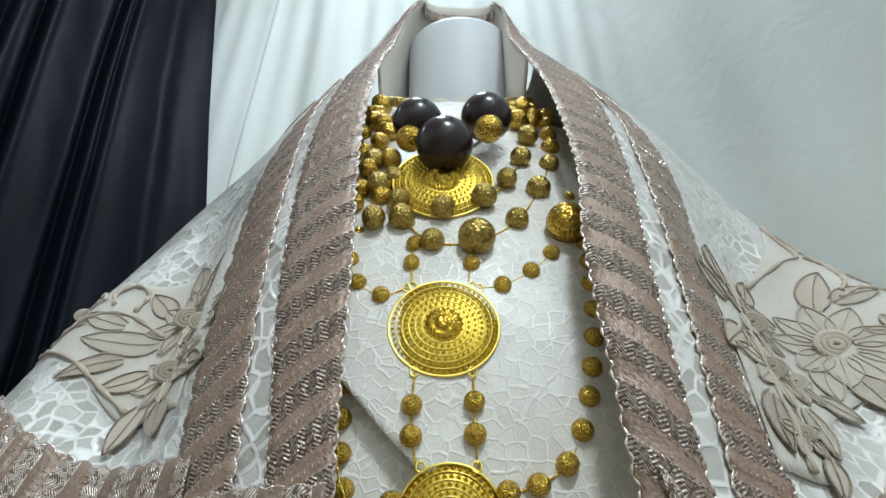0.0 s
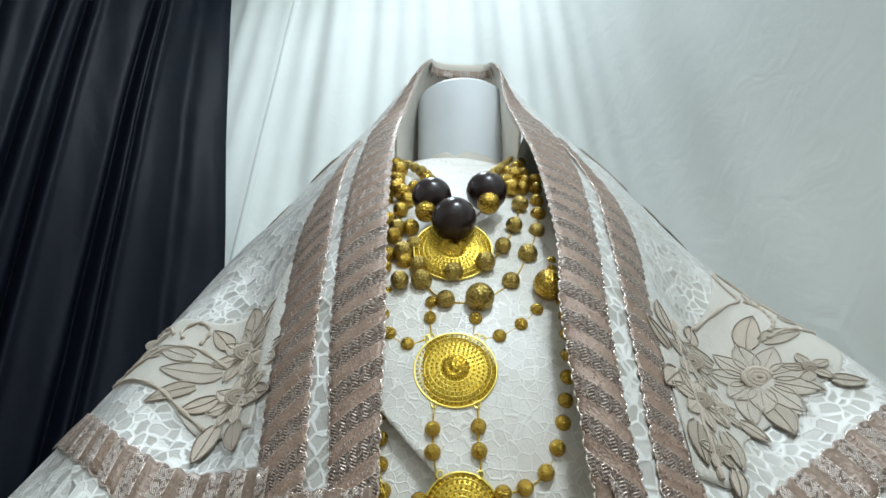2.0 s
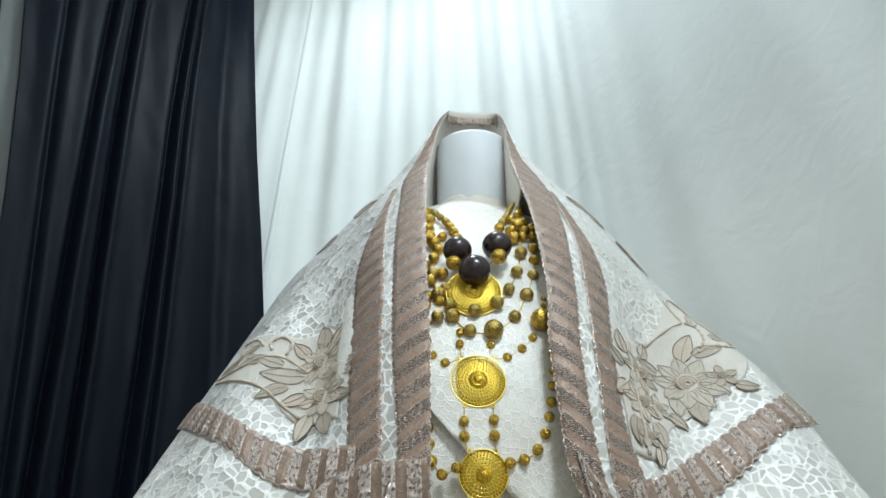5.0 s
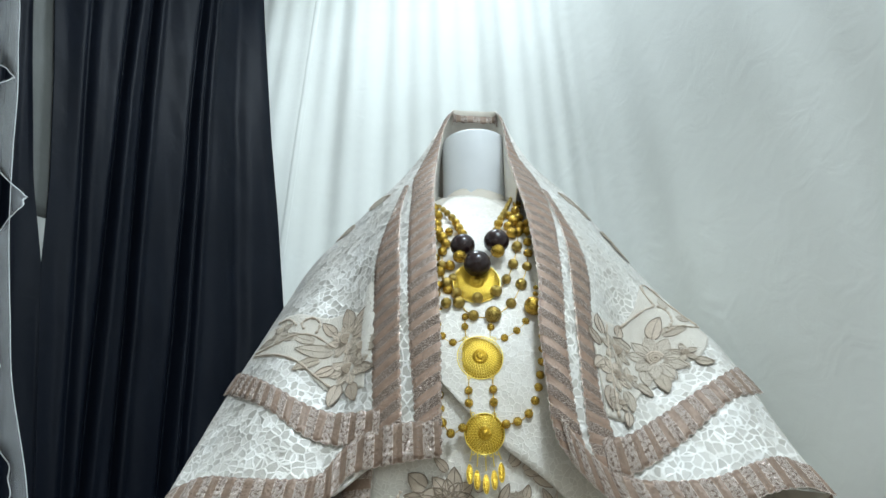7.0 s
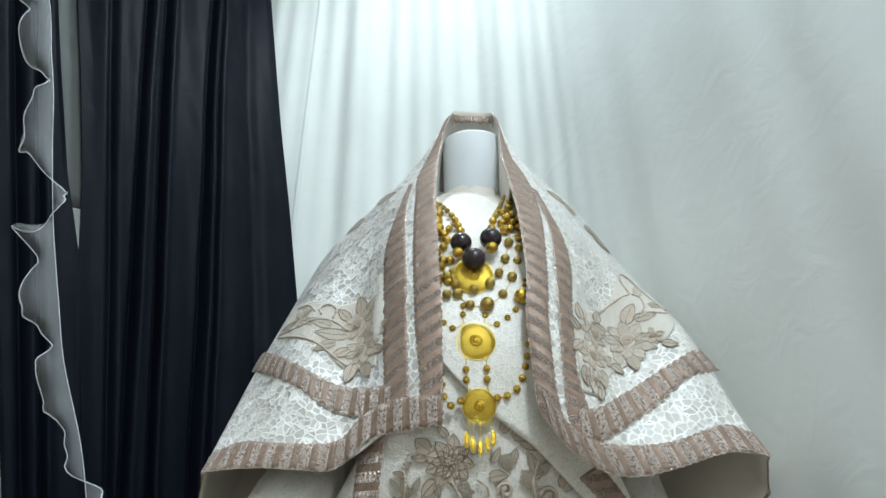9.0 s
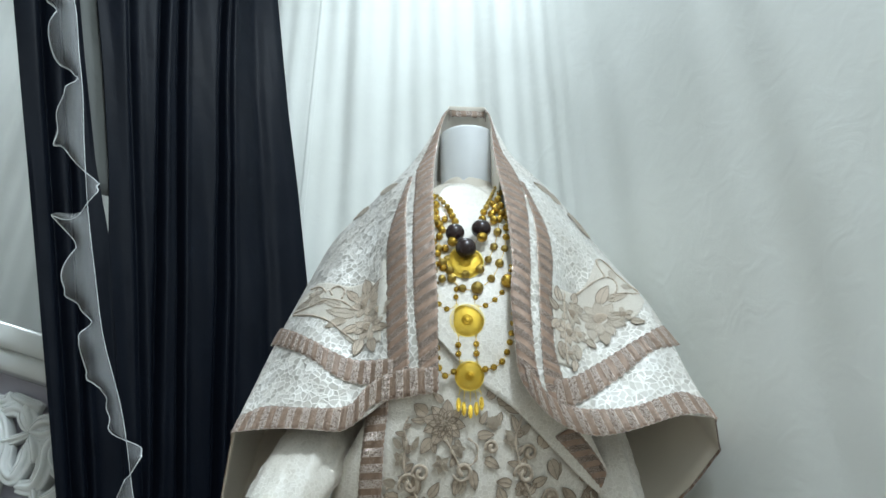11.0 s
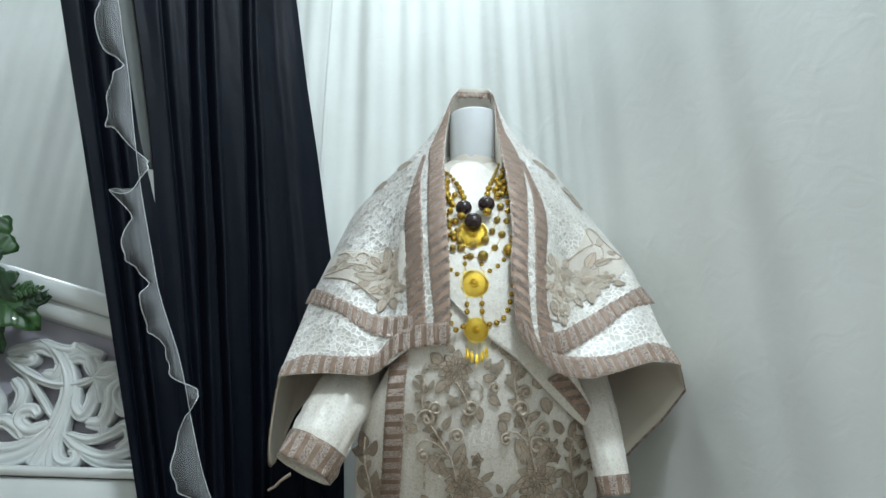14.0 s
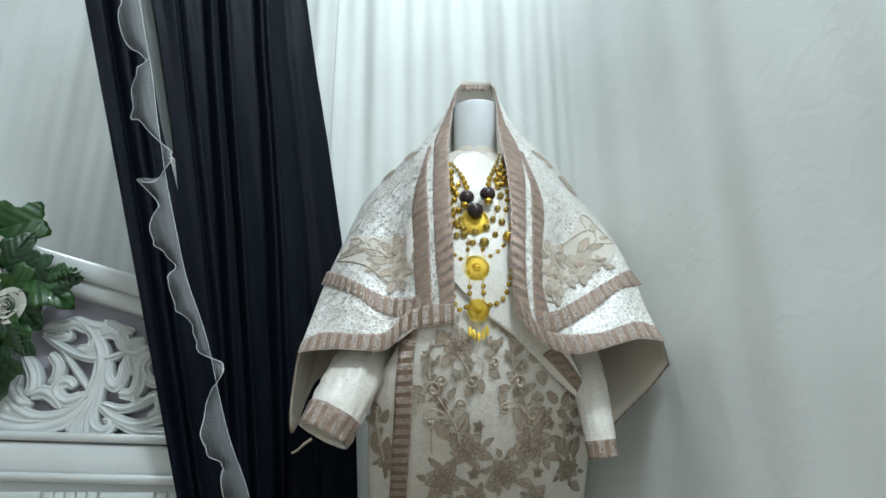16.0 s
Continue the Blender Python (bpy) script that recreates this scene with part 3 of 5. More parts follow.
def strip(name, one, other, n, m, surface, lift, mat, parent, label="", scallop=0.0, pitch=0.012, ridge=0.0, slant=0.0, thick=0.0012):
    """A band between two lines in x and z, laid on a surface."""
    length = sum(math.dist(a, b) for a, b in zip(one, one[1:]))

    def at(u, v):
        a, b = along(one, u), along(other, u)
        w = np.linalg.norm(b - a) + 1e-6
        grow = scallop * abs(math.sin(math.pi * u * length / pitch)) / w
        vv = -grow + v * (1 + 2 * grow)
        x, z = a + (b - a) * vv
        bar = math.sin(2 * math.pi * (u * length + slant * v * w) / 0.03)
        return (x, surface(x, z) - lift - ridge * max(-0.4, min(0.4, bar)) - 0.0012 * math.sin(math.pi * v), z)

    ob = sheet(name, at, n, m, mat, parent, label, thick)
    if scallop:
        for v in (0.0, 1.0):
            bm = bmesh.new()
            tube_into(bm, [at(i / (2 * n), v) for i in range(2 * n + 1)], lambda t: 0.0008 + 0.0004 * math.sin(900 * t), 5)
            part("picot_edge", bm, PICOT, ob)
        # loose metal stitches along the bars
        wide = float(np.linalg.norm(along(other, 0.5) - along(one, 0.5)))
        verts, faces = [], []
        bars = int(length / 0.03)
        for k in range(2 * bars + 1):
            for i in range(16):
                v = (i + 0.5) / 11 if i < 11 else random.random()
                d = 0.015 * k + (random.uniform(-0.0008, 0.0008) if i < 11 else random.uniform(0.001, 0.014) * (1 if k % 2 else -1))
                u = (d - slant * v * wide) / length
                if not 0.004 < u < 0.996 or random.random() < 0.22 or (i > 10 and k % 2):
                    continue
                p = np.array(at(u, v)) - np.array([0, 0.0012, 0])
                q = np.array(at(min(u + 0.002, 1), v)) - np.array(at(max(u - 0.002, 0), v))
                q = q / (np.linalg.norm(q) + 1e-9) * random.uniform(0.0011, 0.0020)
                e = np.array(at(u, min(v + 0.05, 1))) - np.array(at(u, max(v - 0.05, 0)))
                e = e / (np.linalg.norm(e) + 1e-9) * 0.0008
                n0, up = len(verts), np.array([0, -0.0010, 0])
                verts += [tuple(p + q), tuple(p + e), tuple(p - q), tuple(p - e), tuple(p + up)]
                faces += [(n0 + j, n0 + (j + 1) % 4, n0 + 4) for j in range(4)]
        me = bpy.data.meshes.new("metal_stitches")
        me.from_pydata(verts, [], faces)
        tagged(finish("metal_stitches", me, PICOT, ob, "glittering metal stitches", smooth=False), kind="stuff")
    return ob


# wrapped upper front whose lower edge runs across from the left lapel
FLAP = [(-0.075, 0.962), (-0.056, 0.938), (-0.018, 0.895), (0.034, 0.846), (0.093, 0.804), (0.151, 0.752), (0.213, 0.700), (0.262, 0.668), (0.304, 0.642)]
FLAP_TOP = [(-0.075, 1.02), (-0.070, 1.18), (-0.06, 1.30), (-0.03, 1.375), (0.03, 1.375), (0.08, 1.30), (0.11, 1.10), (0.19, 0.86), (0.310, 0.655)]
strip("wrap_front", FLAP_TOP, FLAP, 90, 40, lambda x, z: chest_y(x, z) + 0.002 * noise.noise(Vector((x * 20, z * 20, 5))), 0.011, BODICE, tunic, thick=0.003)
strip("tail_ribbon", [(0.165, 0.765), (0.235, 0.705), (0.300, 0.648)], [(0.200, 0.785), (0.258, 0.725), (0.306, 0.652)], 40, 6, chest_y, 0.0150, RIBBON, tunic, scallop=0.002)
strip("front_ribbon", [(-0.185, 0.86), (-0.190, 0.82), (-0.196, 0.753), (-0.203, 0.673), (-0.209, 0.593), (-0.218, 0.509), (-0.227, 0.419), (-0.24, 0.28), (-0.25, 0.08)],
      [(-0.147, 0.86), (-0.150, 0.818), (-0.157, 0.751), (-0.161, 0.672), (-0.166, 0.592), (-0.174, 0.509), (-0.183, 0.419), (-0.195, 0.28), (-0.205, 0.08)], 160, 6, lambda x, z: chest_y(x, z) + 0.05 * (1 - math.sqrt(max(0, 1 - ((x - 0.015) / half(z)) ** 2))) ** 2, 0.0075, RIBBON_S, tunic, scallop=0.002)


def collar_point(u, v):
    a = math.radians(-158 + 316 * u)
    notch = 0.012 * math.exp(-(((u - 0.47) / 0.02) ** 2))
    r = 0.071 + 0.004 * (1 - v)
    return (0.022 + r * math.sin(a), 0.596 - r * math.cos(a), 1.375 + (0.036 - notch + 0.003 * math.sin(19 * u)) * v)


sheet("stand_collar", collar_point, 60, 6, LINING, tunic, "small cream stand collar with a notch", thick=0.004)


def sleeve(points, radii, cuff, mat=BODICE):
    def at(u, v):
        p, q = along(points, v), along(points, min(v + 0.02, 1)) - along(points, max(v - 0.02, 0))
        d = Vector(q).normalized()
        side = d.cross(Vector((0, 1, 0))).normalized()
        up = side.cross(d)
        r = float(np.interp(v, np.linspace(0, 1, len(radii)), radii))
        r *= 1 + 0.10 * noise.noise(Vector((2 * math.cos(2 * math.pi * u), 2 * math.sin(2 * math.pi * u), v * 9))) + 0.09 * noise.noise(Vector((4 * math.cos(2 * math.pi * u), 4 * math.sin(2 * math.pi * u), v * 26)))
        a = 2 * math.pi * u
        return Vector(p) + (side * math.cos(a) + up * math.sin(a) * 0.85) * r
    ob = sheet("sleeve", at, 64, 60, mat, tunic, thick=0.003)
    band = sheet("cuff_ribbon", lambda u, v: Vector(along(points, 1)) + (Vector(at(u, 1 - cuff * (1 - v))) - Vector(along(points, 1))) * 1.0 + (Vector(at(u, 1 - cuff * (1 - v))) - Vector(along(points, 1 - cuff * (1 - v)))) * 0.05, 60, 6, RIBBON_S, ob, thick=0.002)
    return ob


sleeve([(-0.19, 0.68, 1.22), (-0.24, 0.64, 0.98), (-0.285, 0.545, 0.80), (-0.328, 0.455, 0.68), (-0.378, 0.425, 0.575)], [0.078, 0.076, 0.074, 0.070, 0.064], 0.085)
sleeve([(0.22, 0.66, 1.20), (0.265, 0.60, 0.95), (0.290, 0.51, 0.76), (0.303, 0.475, 0.645), (0.315, 0.47, 0.520)], [0.07, 0.06, 0.05, 0.042, 0.034], 0.06)

strap = bmesh.new()
tube_into(strap, [along([(-0.395, 0.385, 0.565), (-0.415, 0.388, 0.552), (-0.428, 0.392, 0.540), (-0.442, 0.395, 0.533)], i / 10) for i in range(11)], lambda t: 0.0036 - 0.001 * t, 8)
part("cuff_strap", strap, CORD, tunic, "short twisted cuff tie")

# ---- cape ----
cape = thing("cape", "ivory brocade cape edged with taupe ribbon, round the mannequin's shoulders", "cape")
LEFT = []
LEFT.append([(-0.025, 1.612), (-0.045, 1.549), (-0.062, 1.439), (-0.067, 1.337), (-0.066, 1.227), (-0.063, 1.118), (-0.058, 1.019), (-0.057, 0.936), (-0.056, 0.838)])
LEFT.append([(-0.038, 1.593), (-0.070, 1.495), (-0.087, 1.449), (-0.103, 1.393), (-0.105, 1.322), (-0.107, 1.212), (-0.104, 1.095), (-0.099, 0.996), (-0.090, 0.898), (-0.090, 0.836)])
LEFT.append([(-0.042, 1.588), (-0.075, 1.487), (-0.112, 1.387), (-0.126, 1.320), (-0.126, 1.218), (-0.120, 1.098), (-0.117, 0.999), (-0.111, 0.887), (-0.111, 0.833)])
LEFT.append([(-0.046, 1.576), (-0.080, 1.479), (-0.115, 1.400), (-0.145, 1.280), (-0.162, 1.199), (-0.160, 1.095), (-0.155, 0.986), (-0.148, 0.885), (-0.147, 0.829)])
LEFT.append([(-0.056, 1.548), (-0.105, 1.437), (-0.160, 1.330), (-0.191, 1.220), (-0.199, 1.097), (-0.202, 0.960), (-0.195, 0.863), (-0.201, 0.795)])
LEFT.append([(-0.066, 1.524), (-0.130, 1.410), (-0.194, 1.320), (-0.242, 1.205), (-0.264, 1.077), (-0.268, 0.951), (-0.269, 0.854), (-0.273, 0.777)])
LEFT.append([(-0.080, 1.487), (-0.171, 1.380), (-0.231, 1.324), (-0.290, 1.232), (-0.325, 1.116), (-0.345, 0.983), (-0.353, 0.880), (-0.360, 0.782)])
LEFT.append([(-0.095, 1.445), (-0.192, 1.378), (-0.258, 1.335), (-0.324, 1.262), (-0.367, 1.139), (-0.406, 1.011), (-0.431, 0.881), (-0.449, 0.782)])
RIGHT = []
RIGHT.append([(0.071, 1.615), (0.080, 1.570), (0.082, 1.532), (0.082, 1.441), (0.086, 1.338), (0.092, 1.255), (0.093, 1.156), (0.092, 1.081), (0.085, 1.013), (0.088, 0.928), (0.095, 0.858), (0.116, 0.821), (0.139, 0.796)])
RIGHT.append([(0.078, 1.604), (0.091, 1.510), (0.104, 1.450), (0.120, 1.402), (0.133, 1.342), (0.138, 1.246), (0.133, 1.162), (0.127, 1.084), (0.119, 1.001), (0.121, 0.895), (0.131, 0.840), (0.161, 0.781)])
RIGHT.append([(0.081, 1.596), (0.095, 1.500), (0.133, 1.360), (0.150, 1.267), (0.155, 1.206), (0.147, 1.087), (0.141, 1.002), (0.138, 0.921), (0.140, 0.865), (0.148, 0.819), (0.185, 0.766)])
RIGHT.append([(0.084, 1.584), (0.103, 1.479), (0.149, 1.325), (0.172, 1.228), (0.186, 1.167), (0.173, 1.065), (0.164, 0.986), (0.161, 0.923), (0.167, 0.865), (0.190, 0.813), (0.207, 0.762)])
RIGHT.append([(0.090, 1.552), (0.119, 1.445), (0.194, 1.315), (0.234, 1.209), (0.240, 1.087), (0.233, 0.966), (0.232, 0.873), (0.247, 0.759)])
RIGHT.append([(0.096, 1.524), (0.145, 1.420), (0.229, 1.300), (0.287, 1.189), (0.302, 1.074), (0.305, 0.965), (0.302, 0.873), (0.314, 0.773)])
RIGHT.append([(0.102, 1.487), (0.195, 1.372), (0.258, 1.295), (0.321, 1.210), (0.346, 1.082), (0.360, 0.968), (0.365, 0.875), (0.377, 0.791)])
RIGHT.append([(0.114, 1.454), (0.235, 1.360), (0.272, 1.320), (0.312, 1.262), (0.356, 1.206), (0.391, 1.118), (0.408, 0.990), (0.426, 0.862), (0.441, 0.787)])


def cape_front(cols):
    @functools.lru_cache(None)
    def row(v):
        return [along(c, v) for c in cols]

    def at(u, v):
        x, z = along(row(v), u)
        return (x, cape_y(x, z) + 0.003 * noise.noise(Vector((x * 12, z * 12, 8))) * min(1, u * 4), z)
    return at


for cols in (LEFT, RIGHT):
    sheet("front_panel", cape_front(cols), 90, 110, BROCADE, cape, thick=0.0022)
sl, sr = cape_front(LEFT), cape_front(RIGHT)


def hood_point(u, v):
    """The cape standing up behind the neck."""
    a, b = np.array(sl(0, 0.36 * v)), np.array(sr(0, 0.34 * v))
    c = (a + b) / 2
    ang = math.pi * u
    p = c + (a - c) * (abs(math.cos(ang)) ** 0.5 * (1 if u < 0.5 else -1)) * (1 + 0.18 * v * math.sin(ang))
    p[1] = p[1] + (0.030 + 0.16 * min(1, 2.6 * v)) * math.sin(ang) ** 0.8
    p[2] += 0.034 * math.sin(ang) ** 0.5 * (1 - v)
    return p


sheet("collar_back", hood_point, 80, 30, LINING, cape, thick=0.0025)
sheet("collar_ribbon", lambda u, v: np.array(hood_point(u, 0)) + np.array([0, 0.007, 0.004 * abs(math.sin(22 * u)) - 0.001 - 0.03 * v]), 80, 3, RIBBON_S, cape, thick=0.0015)


def back_point(u, v):
    """From one front's outer edge round the back to the other's, hanging lower behind the arms."""
    a, b = np.array(sl(1, v)), np.array(sr(1, v))
    c = (a + b) / 2
    ang = math.pi * u
    near = math.pi - ang
    wide = abs(math.cos(ang)) ** 0.7 * (1 if ang < math.pi / 2 else -1) * (1 + (0.22 if ang < math.pi / 2 else -0.05) * math.sin(2 * ang))
    drop = 0.19 * math.exp(-(((ang - 0.42) / 0.26) ** 2)) * min(1, 6 * math.sin(ang))
    if near < math.pi / 2:
        # the free side swings out past the arm and falls back in to a low tip
        k = v**3
        wide = (1 - k) * wide - k * float(np.interp(near, [0, 0.3, 0.55, 0.8, 1.2, 1.58], [1, 1.12, 1.02, 0.86, 0.5, 0]))
        drop += float(np.interp(near, [0, 0.15, 0.3, 0.55, 0.8, 1.1, 1.58], [0, 0.012, 0.035, 0.10, 0.175, 0.12, 0.05]))
    p = c + (a - c) * wide
    p[1] += (0.12 + 0.22 * min(1, v * 2.2)) * math.sin(ang) ** 0.8
    p[2] -= v**4 * drop
    p[1] += 0.006 * math.sin(16 * ang) * v
    return p


sheet("back_panel", back_point, 120, 50, LINING, cape, "cream lining of the cape's back", thick=0.003)
sheet("back_hem_ribbon", lambda u, v: np.array(back_point(u, 0.965 + 0.037 * v)) + np.array([(0.004 if u > 0.5 else -0.004), 0.004, -0.004 * v]), 160, 4, RIBBON_S, cape, thick=0.0015)


def cut(line, lo, hi, n=9):
    return [tuple(along(line, lo + (hi - lo) * i / (n - 1))) for i in range(n)]


strip("lapel_ribbon", LEFT[0], LEFT[1], 260, 8, cape_y, 0.003, RIBBON, cape, scallop=0.0022, ridge=0.002, slant=-0.55)
strip("lapel_ribbon", cut(LEFT[2], 0.29, 1), cut(LEFT[3], 0.27, 1), 220, 8, cape_y, 0.003, RIBBON, cape, scallop=0.0022, ridge=0.002, slant=-0.55)
strip("lapel_ribbon", RIGHT[0], RIGHT[1], 260, 8, cape_y, 0.003, RIBBON, cape, scallop=0.0022, ridge=0.0014, slant=-0.55)
strip("lapel_ribbon", cut(RIGHT[2], 0.30, 1), cut(RIGHT[3], 0.29, 1), 220, 8, cape_y, 0.003, RIBBON, cape, scallop=0.0022, ridge=0.0014, slant=-0.55)
strip("sleeve_ribbon", [(-0.415, 1.030), (-0.403, 1.026), (-0.315, 0.965), (-0.263, 0.932), (-0.209, 0.912), (-0.140, 0.901)],
      [(-0.425, 0.988), (-0.410, 0.985), (-0.312, 0.926), (-0.248, 0.881), (-0.188, 0.863), (-0.140, 0.865)], 150, 6, cape_y, 0.0045, RIBBON_S, cape, scallop=0.003, pitch=0.016, ridge=0.002)
strip("sleeve_ribbon", [(0.155, 0.850), (0.194, 0.859), (0.248, 0.891), (0.319, 0.935), (0.399, 0.982), (0.410, 0.988)],
      [(0.160, 0.812), (0.194, 0.813), (0.276, 0.862), (0.358, 0.922), (0.426, 0.946), (0.432, 0.948)], 150, 6, cape_y, 0.0045, RIBBON_S, cape, scallop=0.003, pitch=0.016, ridge=0.002)
strip("hem_ribbon", [(-0.440, 0.812), (-0.393, 0.826), (-0.317, 0.817), (-0.226, 0.820), (-0.188, 0.857), (-0.137, 0.877), (-0.058, 0.878)],
      [(-0.450, 0.780), (-0.380, 0.783), (-0.301, 0.779), (-0.236, 0.776), (-0.205, 0.793), (-0.176, 0.822), (-0.113, 0.831), (-0.056, 0.836)], 200, 6, cape_y, 0.006, RIBBON_S, cape, scallop=0.002, ridge=0.002)
strip("hem_ribbon", [(0.100, 0.880), (0.125, 0.845), (0.169, 0.808), (0.223, 0.800), (0.297, 0.805), (0.363, 0.827), (0.396, 0.834), (0.433, 0.822)],
      [(0.112, 0.825), (0.139, 0.795), (0.185, 0.765), (0.232, 0.756), (0.292, 0.767), (0.368, 0.789), (0.412, 0.795), (0.442, 0.784)], 200, 6, cape_y, 0.006, RIBBON_S, cape, scallop=0.002, ridge=0.002)

# ---- embroidery ----
def tunic_y(x, z):
    return chest_y(x, z) + 0.05 * (1 - math.sqrt(max(0.0, 1 - ((x - 0.015) / half(z)) ** 2))) ** 2


def tunic_proud(x, z):
    return tunic_y(x, z) - 0.0022


def leaf_into(bm, cx, cz, angle, length, width, surface, lift, rise, bend=0.0, teeth=0.0):
    """A stitched leaf or petal that starts at cx, cz and lies on the surface."""
    n, m = 9, 8
    ridge = (0.0, 0.8, 0.75, 0.85, 0.6, 0.85, 0.75, 0.8, 0.0)
    grid = []
    for i in range(n + 1):
        t = i / n
        a = angle + bend * (t - 0.3)
        w = width * (math.sin(math.pi * min(1, 0.06 + 0.94 * t) ** 0.75) ** 0.8) * (1 + teeth * (i % 2)) + 0.0004
        row = []
        for j in range(m + 1):
            s = 2 * j / m - 1
            x = cx + math.cos(a) * length * t - math.sin(a) * w * s
            z = cz + math.sin(a) * length * t + math.cos(a) * w * s
            h = rise * (0.4 + 0.6 * math.sin(math.pi * (0.15 + 0.8 * t))) * ridge[j]
            row.append(bm.verts.new((x, surface(x, z) - lift - h, z)))
        grid.append(row)
    for i in range(n):
        for j in range(m):
            bm.faces.new((grid[i][j], grid[i + 1][j], grid[i + 1][j + 1], grid[i][j + 1]))


def outline_into(bm, cx, cz, angle, length, width, surface, lift, bend):
    """A cord along both sides of a leaf or petal, and its midrib."""
    for s in (-1, 1, 0):
        pts = []
        for i in range(9):
            t = i / 8 * (0.9 if s == 0 else 1)
            a = angle + bend * (t - 0.3)
            w = s * width * (math.sin(math.pi * min(1, 0.06 + 0.94 * t) ** 0.75) ** 0.8)
            x, z = cx + math.cos(a) * length * t - math.sin(a) * w, cz + math.sin(a) * length * t + math.cos(a) * w
            pts.append((x, surface(x, z) - lift, z))
        tube_into(bm, pts, 0.0007 if s else 0.0005, 4)


def stitched_leaf(at, angle, length, width, surface, parent, mat=None, lift=0.003, name="embroidered_leaf"):
    bm = bmesh.new()
    bend = random.uniform(-0.35, 0.35)
    leaf_into(bm, at[0], at[1], math.radians(angle), length, width, surface, lift - 0.001, 0.0009, bend, 0.06)
    ob = part(name, bm, mat or THREAD, parent)
    bm = bmesh.new()
    outline_into(bm, at[0], at[1], math.radians(angle), length, width, surface, lift + 0.0003, bend)
    part("outline_cord", bm, CORD_L if mat in (THREAD_P, THREAD_L) else CORD, ob)
    return ob


def stitched_flower(at, r, n, surface, parent, mat=None, lift=0.003, turn=0.0):
    bm, edge = bmesh.new(), bmesh.new()
    cx, cz = at
    for ring, (count, inner, outer, wide) in enumerate(((n, 0.20, 1.0, 0.27), (n, 0.14, 0.68, 0.20), (max(5, n - 3), 0.04, 0.40, 0.14))):
        for k in range(count):
            a = turn + 2 * math.pi * (k + 0.5 * ring) / count + random.uniform(-0.12, 0.12)
            q = r * random.uniform(0.9, 1.08)
            bend = random.uniform(-0.3, 0.3)
            start = (cx + math.cos(a) * inner * r, cz + math.sin(a) * inner * r, a, (outer - inner) * q, wide * q)
            leaf_into(bm, *start, surface, lift - 0.001 + 0.0007 * ring, 0.0008, bend, 0.06)
            outline_into(edge, *start, surface, lift + 0.0002 + 0.0007 * ring, bend)
    ob = part("embroidered_flower", bm, mat or THREAD, parent)
    for k in range(n // 2 + 1 if r > 0.03 and parent is tunic else 0):
        stitched_leaf((cx + 0.92 * r * math.cos(turn + k * 6.3 / (n // 2 + 1)), cz + 0.92 * r * math.sin(turn + k * 6.3 / (n // 2 + 1))), math.degrees(turn + k * 6.3 / (n // 2 + 1)) + random.uniform(-35, 35), r * random.uniform(0.45, 0.7), r * 0.15, surface, parent, mat, lift - 0.0006)
    part("outline_cord", edge, CORD_L if mat in (THREAD_P, THREAD_L) else CORD, ob)
    bm = bmesh.new()
    for k in range(9):
        a, q = 2.4 * k, r * 0.05 * math.sqrt(k)
        x, z = cx + math.cos(a) * q, cz + math.sin(a) * q
        bmesh.ops.create_icosphere(bm, subdivisions=1, radius=r * 0.06, matrix=Matrix.Translation((x, surface(x, z) - lift - 0.0025, z)))
    part("flower_heart", bm, THREAD_D, ob)
    return ob


def stitched_vine(points, r, surface, parent, mat=None, lift=0.004, name="embroidered_vine"):
    pts = [along(points, i / 40) for i in range(41)]
    bm = bmesh.new()
    tube_into(bm, [(x, surface(x, z) - lift, z) for x, z in pts], lambda t: r * (0.7 + 0.3 * math.sin(40 * t)), 6)
    return part(name, bm, mat or THREAD, parent)


def stitched_scroll(at, r, start, turns, surface, parent, mat=None, lift=0.004):
    """A curl that winds in to its own middle."""
    pts = []
    for i in range(31):
        t = i / 30
        a = math.radians(start) + turns * 2 * math.pi * t
        q = r * (1 - 0.78 * t)
        pts.append((at[0] + q * math.cos(a), at[1] + q * math.sin(a)))
    bm = bmesh.new()
    tube_into(bm, [(x, surface(x, z) - lift, z) for x, z in pts], lambda t: 0.0028 + 0.0022 * t, 6)
    return part("embroidered_scroll", bm, mat or THREAD, parent)


def on_tunic(a, b):
    """Pattern units of the tunic's front to metres."""
    return (-0.2935 + 0.000625 * a, 0.8525 - 0.000565 * b)


# darker stitch near both sides puts their shade into the thread colour
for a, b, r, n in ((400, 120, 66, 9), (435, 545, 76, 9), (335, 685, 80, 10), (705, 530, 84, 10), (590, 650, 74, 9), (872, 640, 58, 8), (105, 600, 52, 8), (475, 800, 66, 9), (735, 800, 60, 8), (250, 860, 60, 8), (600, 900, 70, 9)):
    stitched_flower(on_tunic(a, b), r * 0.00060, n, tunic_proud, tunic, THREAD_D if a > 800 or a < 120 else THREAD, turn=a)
for a, b in ((275, 225), (392, 242), (335, 365), (480, 455), (465, 655), (635, 312), (602, 168), (545, 118), (772, 440), (735, 650), (868, 455), (440, 200)):
    stitched_flower(on_tunic(a, b), 27 * 0.0006, 5, tunic_proud, tunic, THREAD_L if b < 300 else THREAD, turn=b)
LEAVES = []
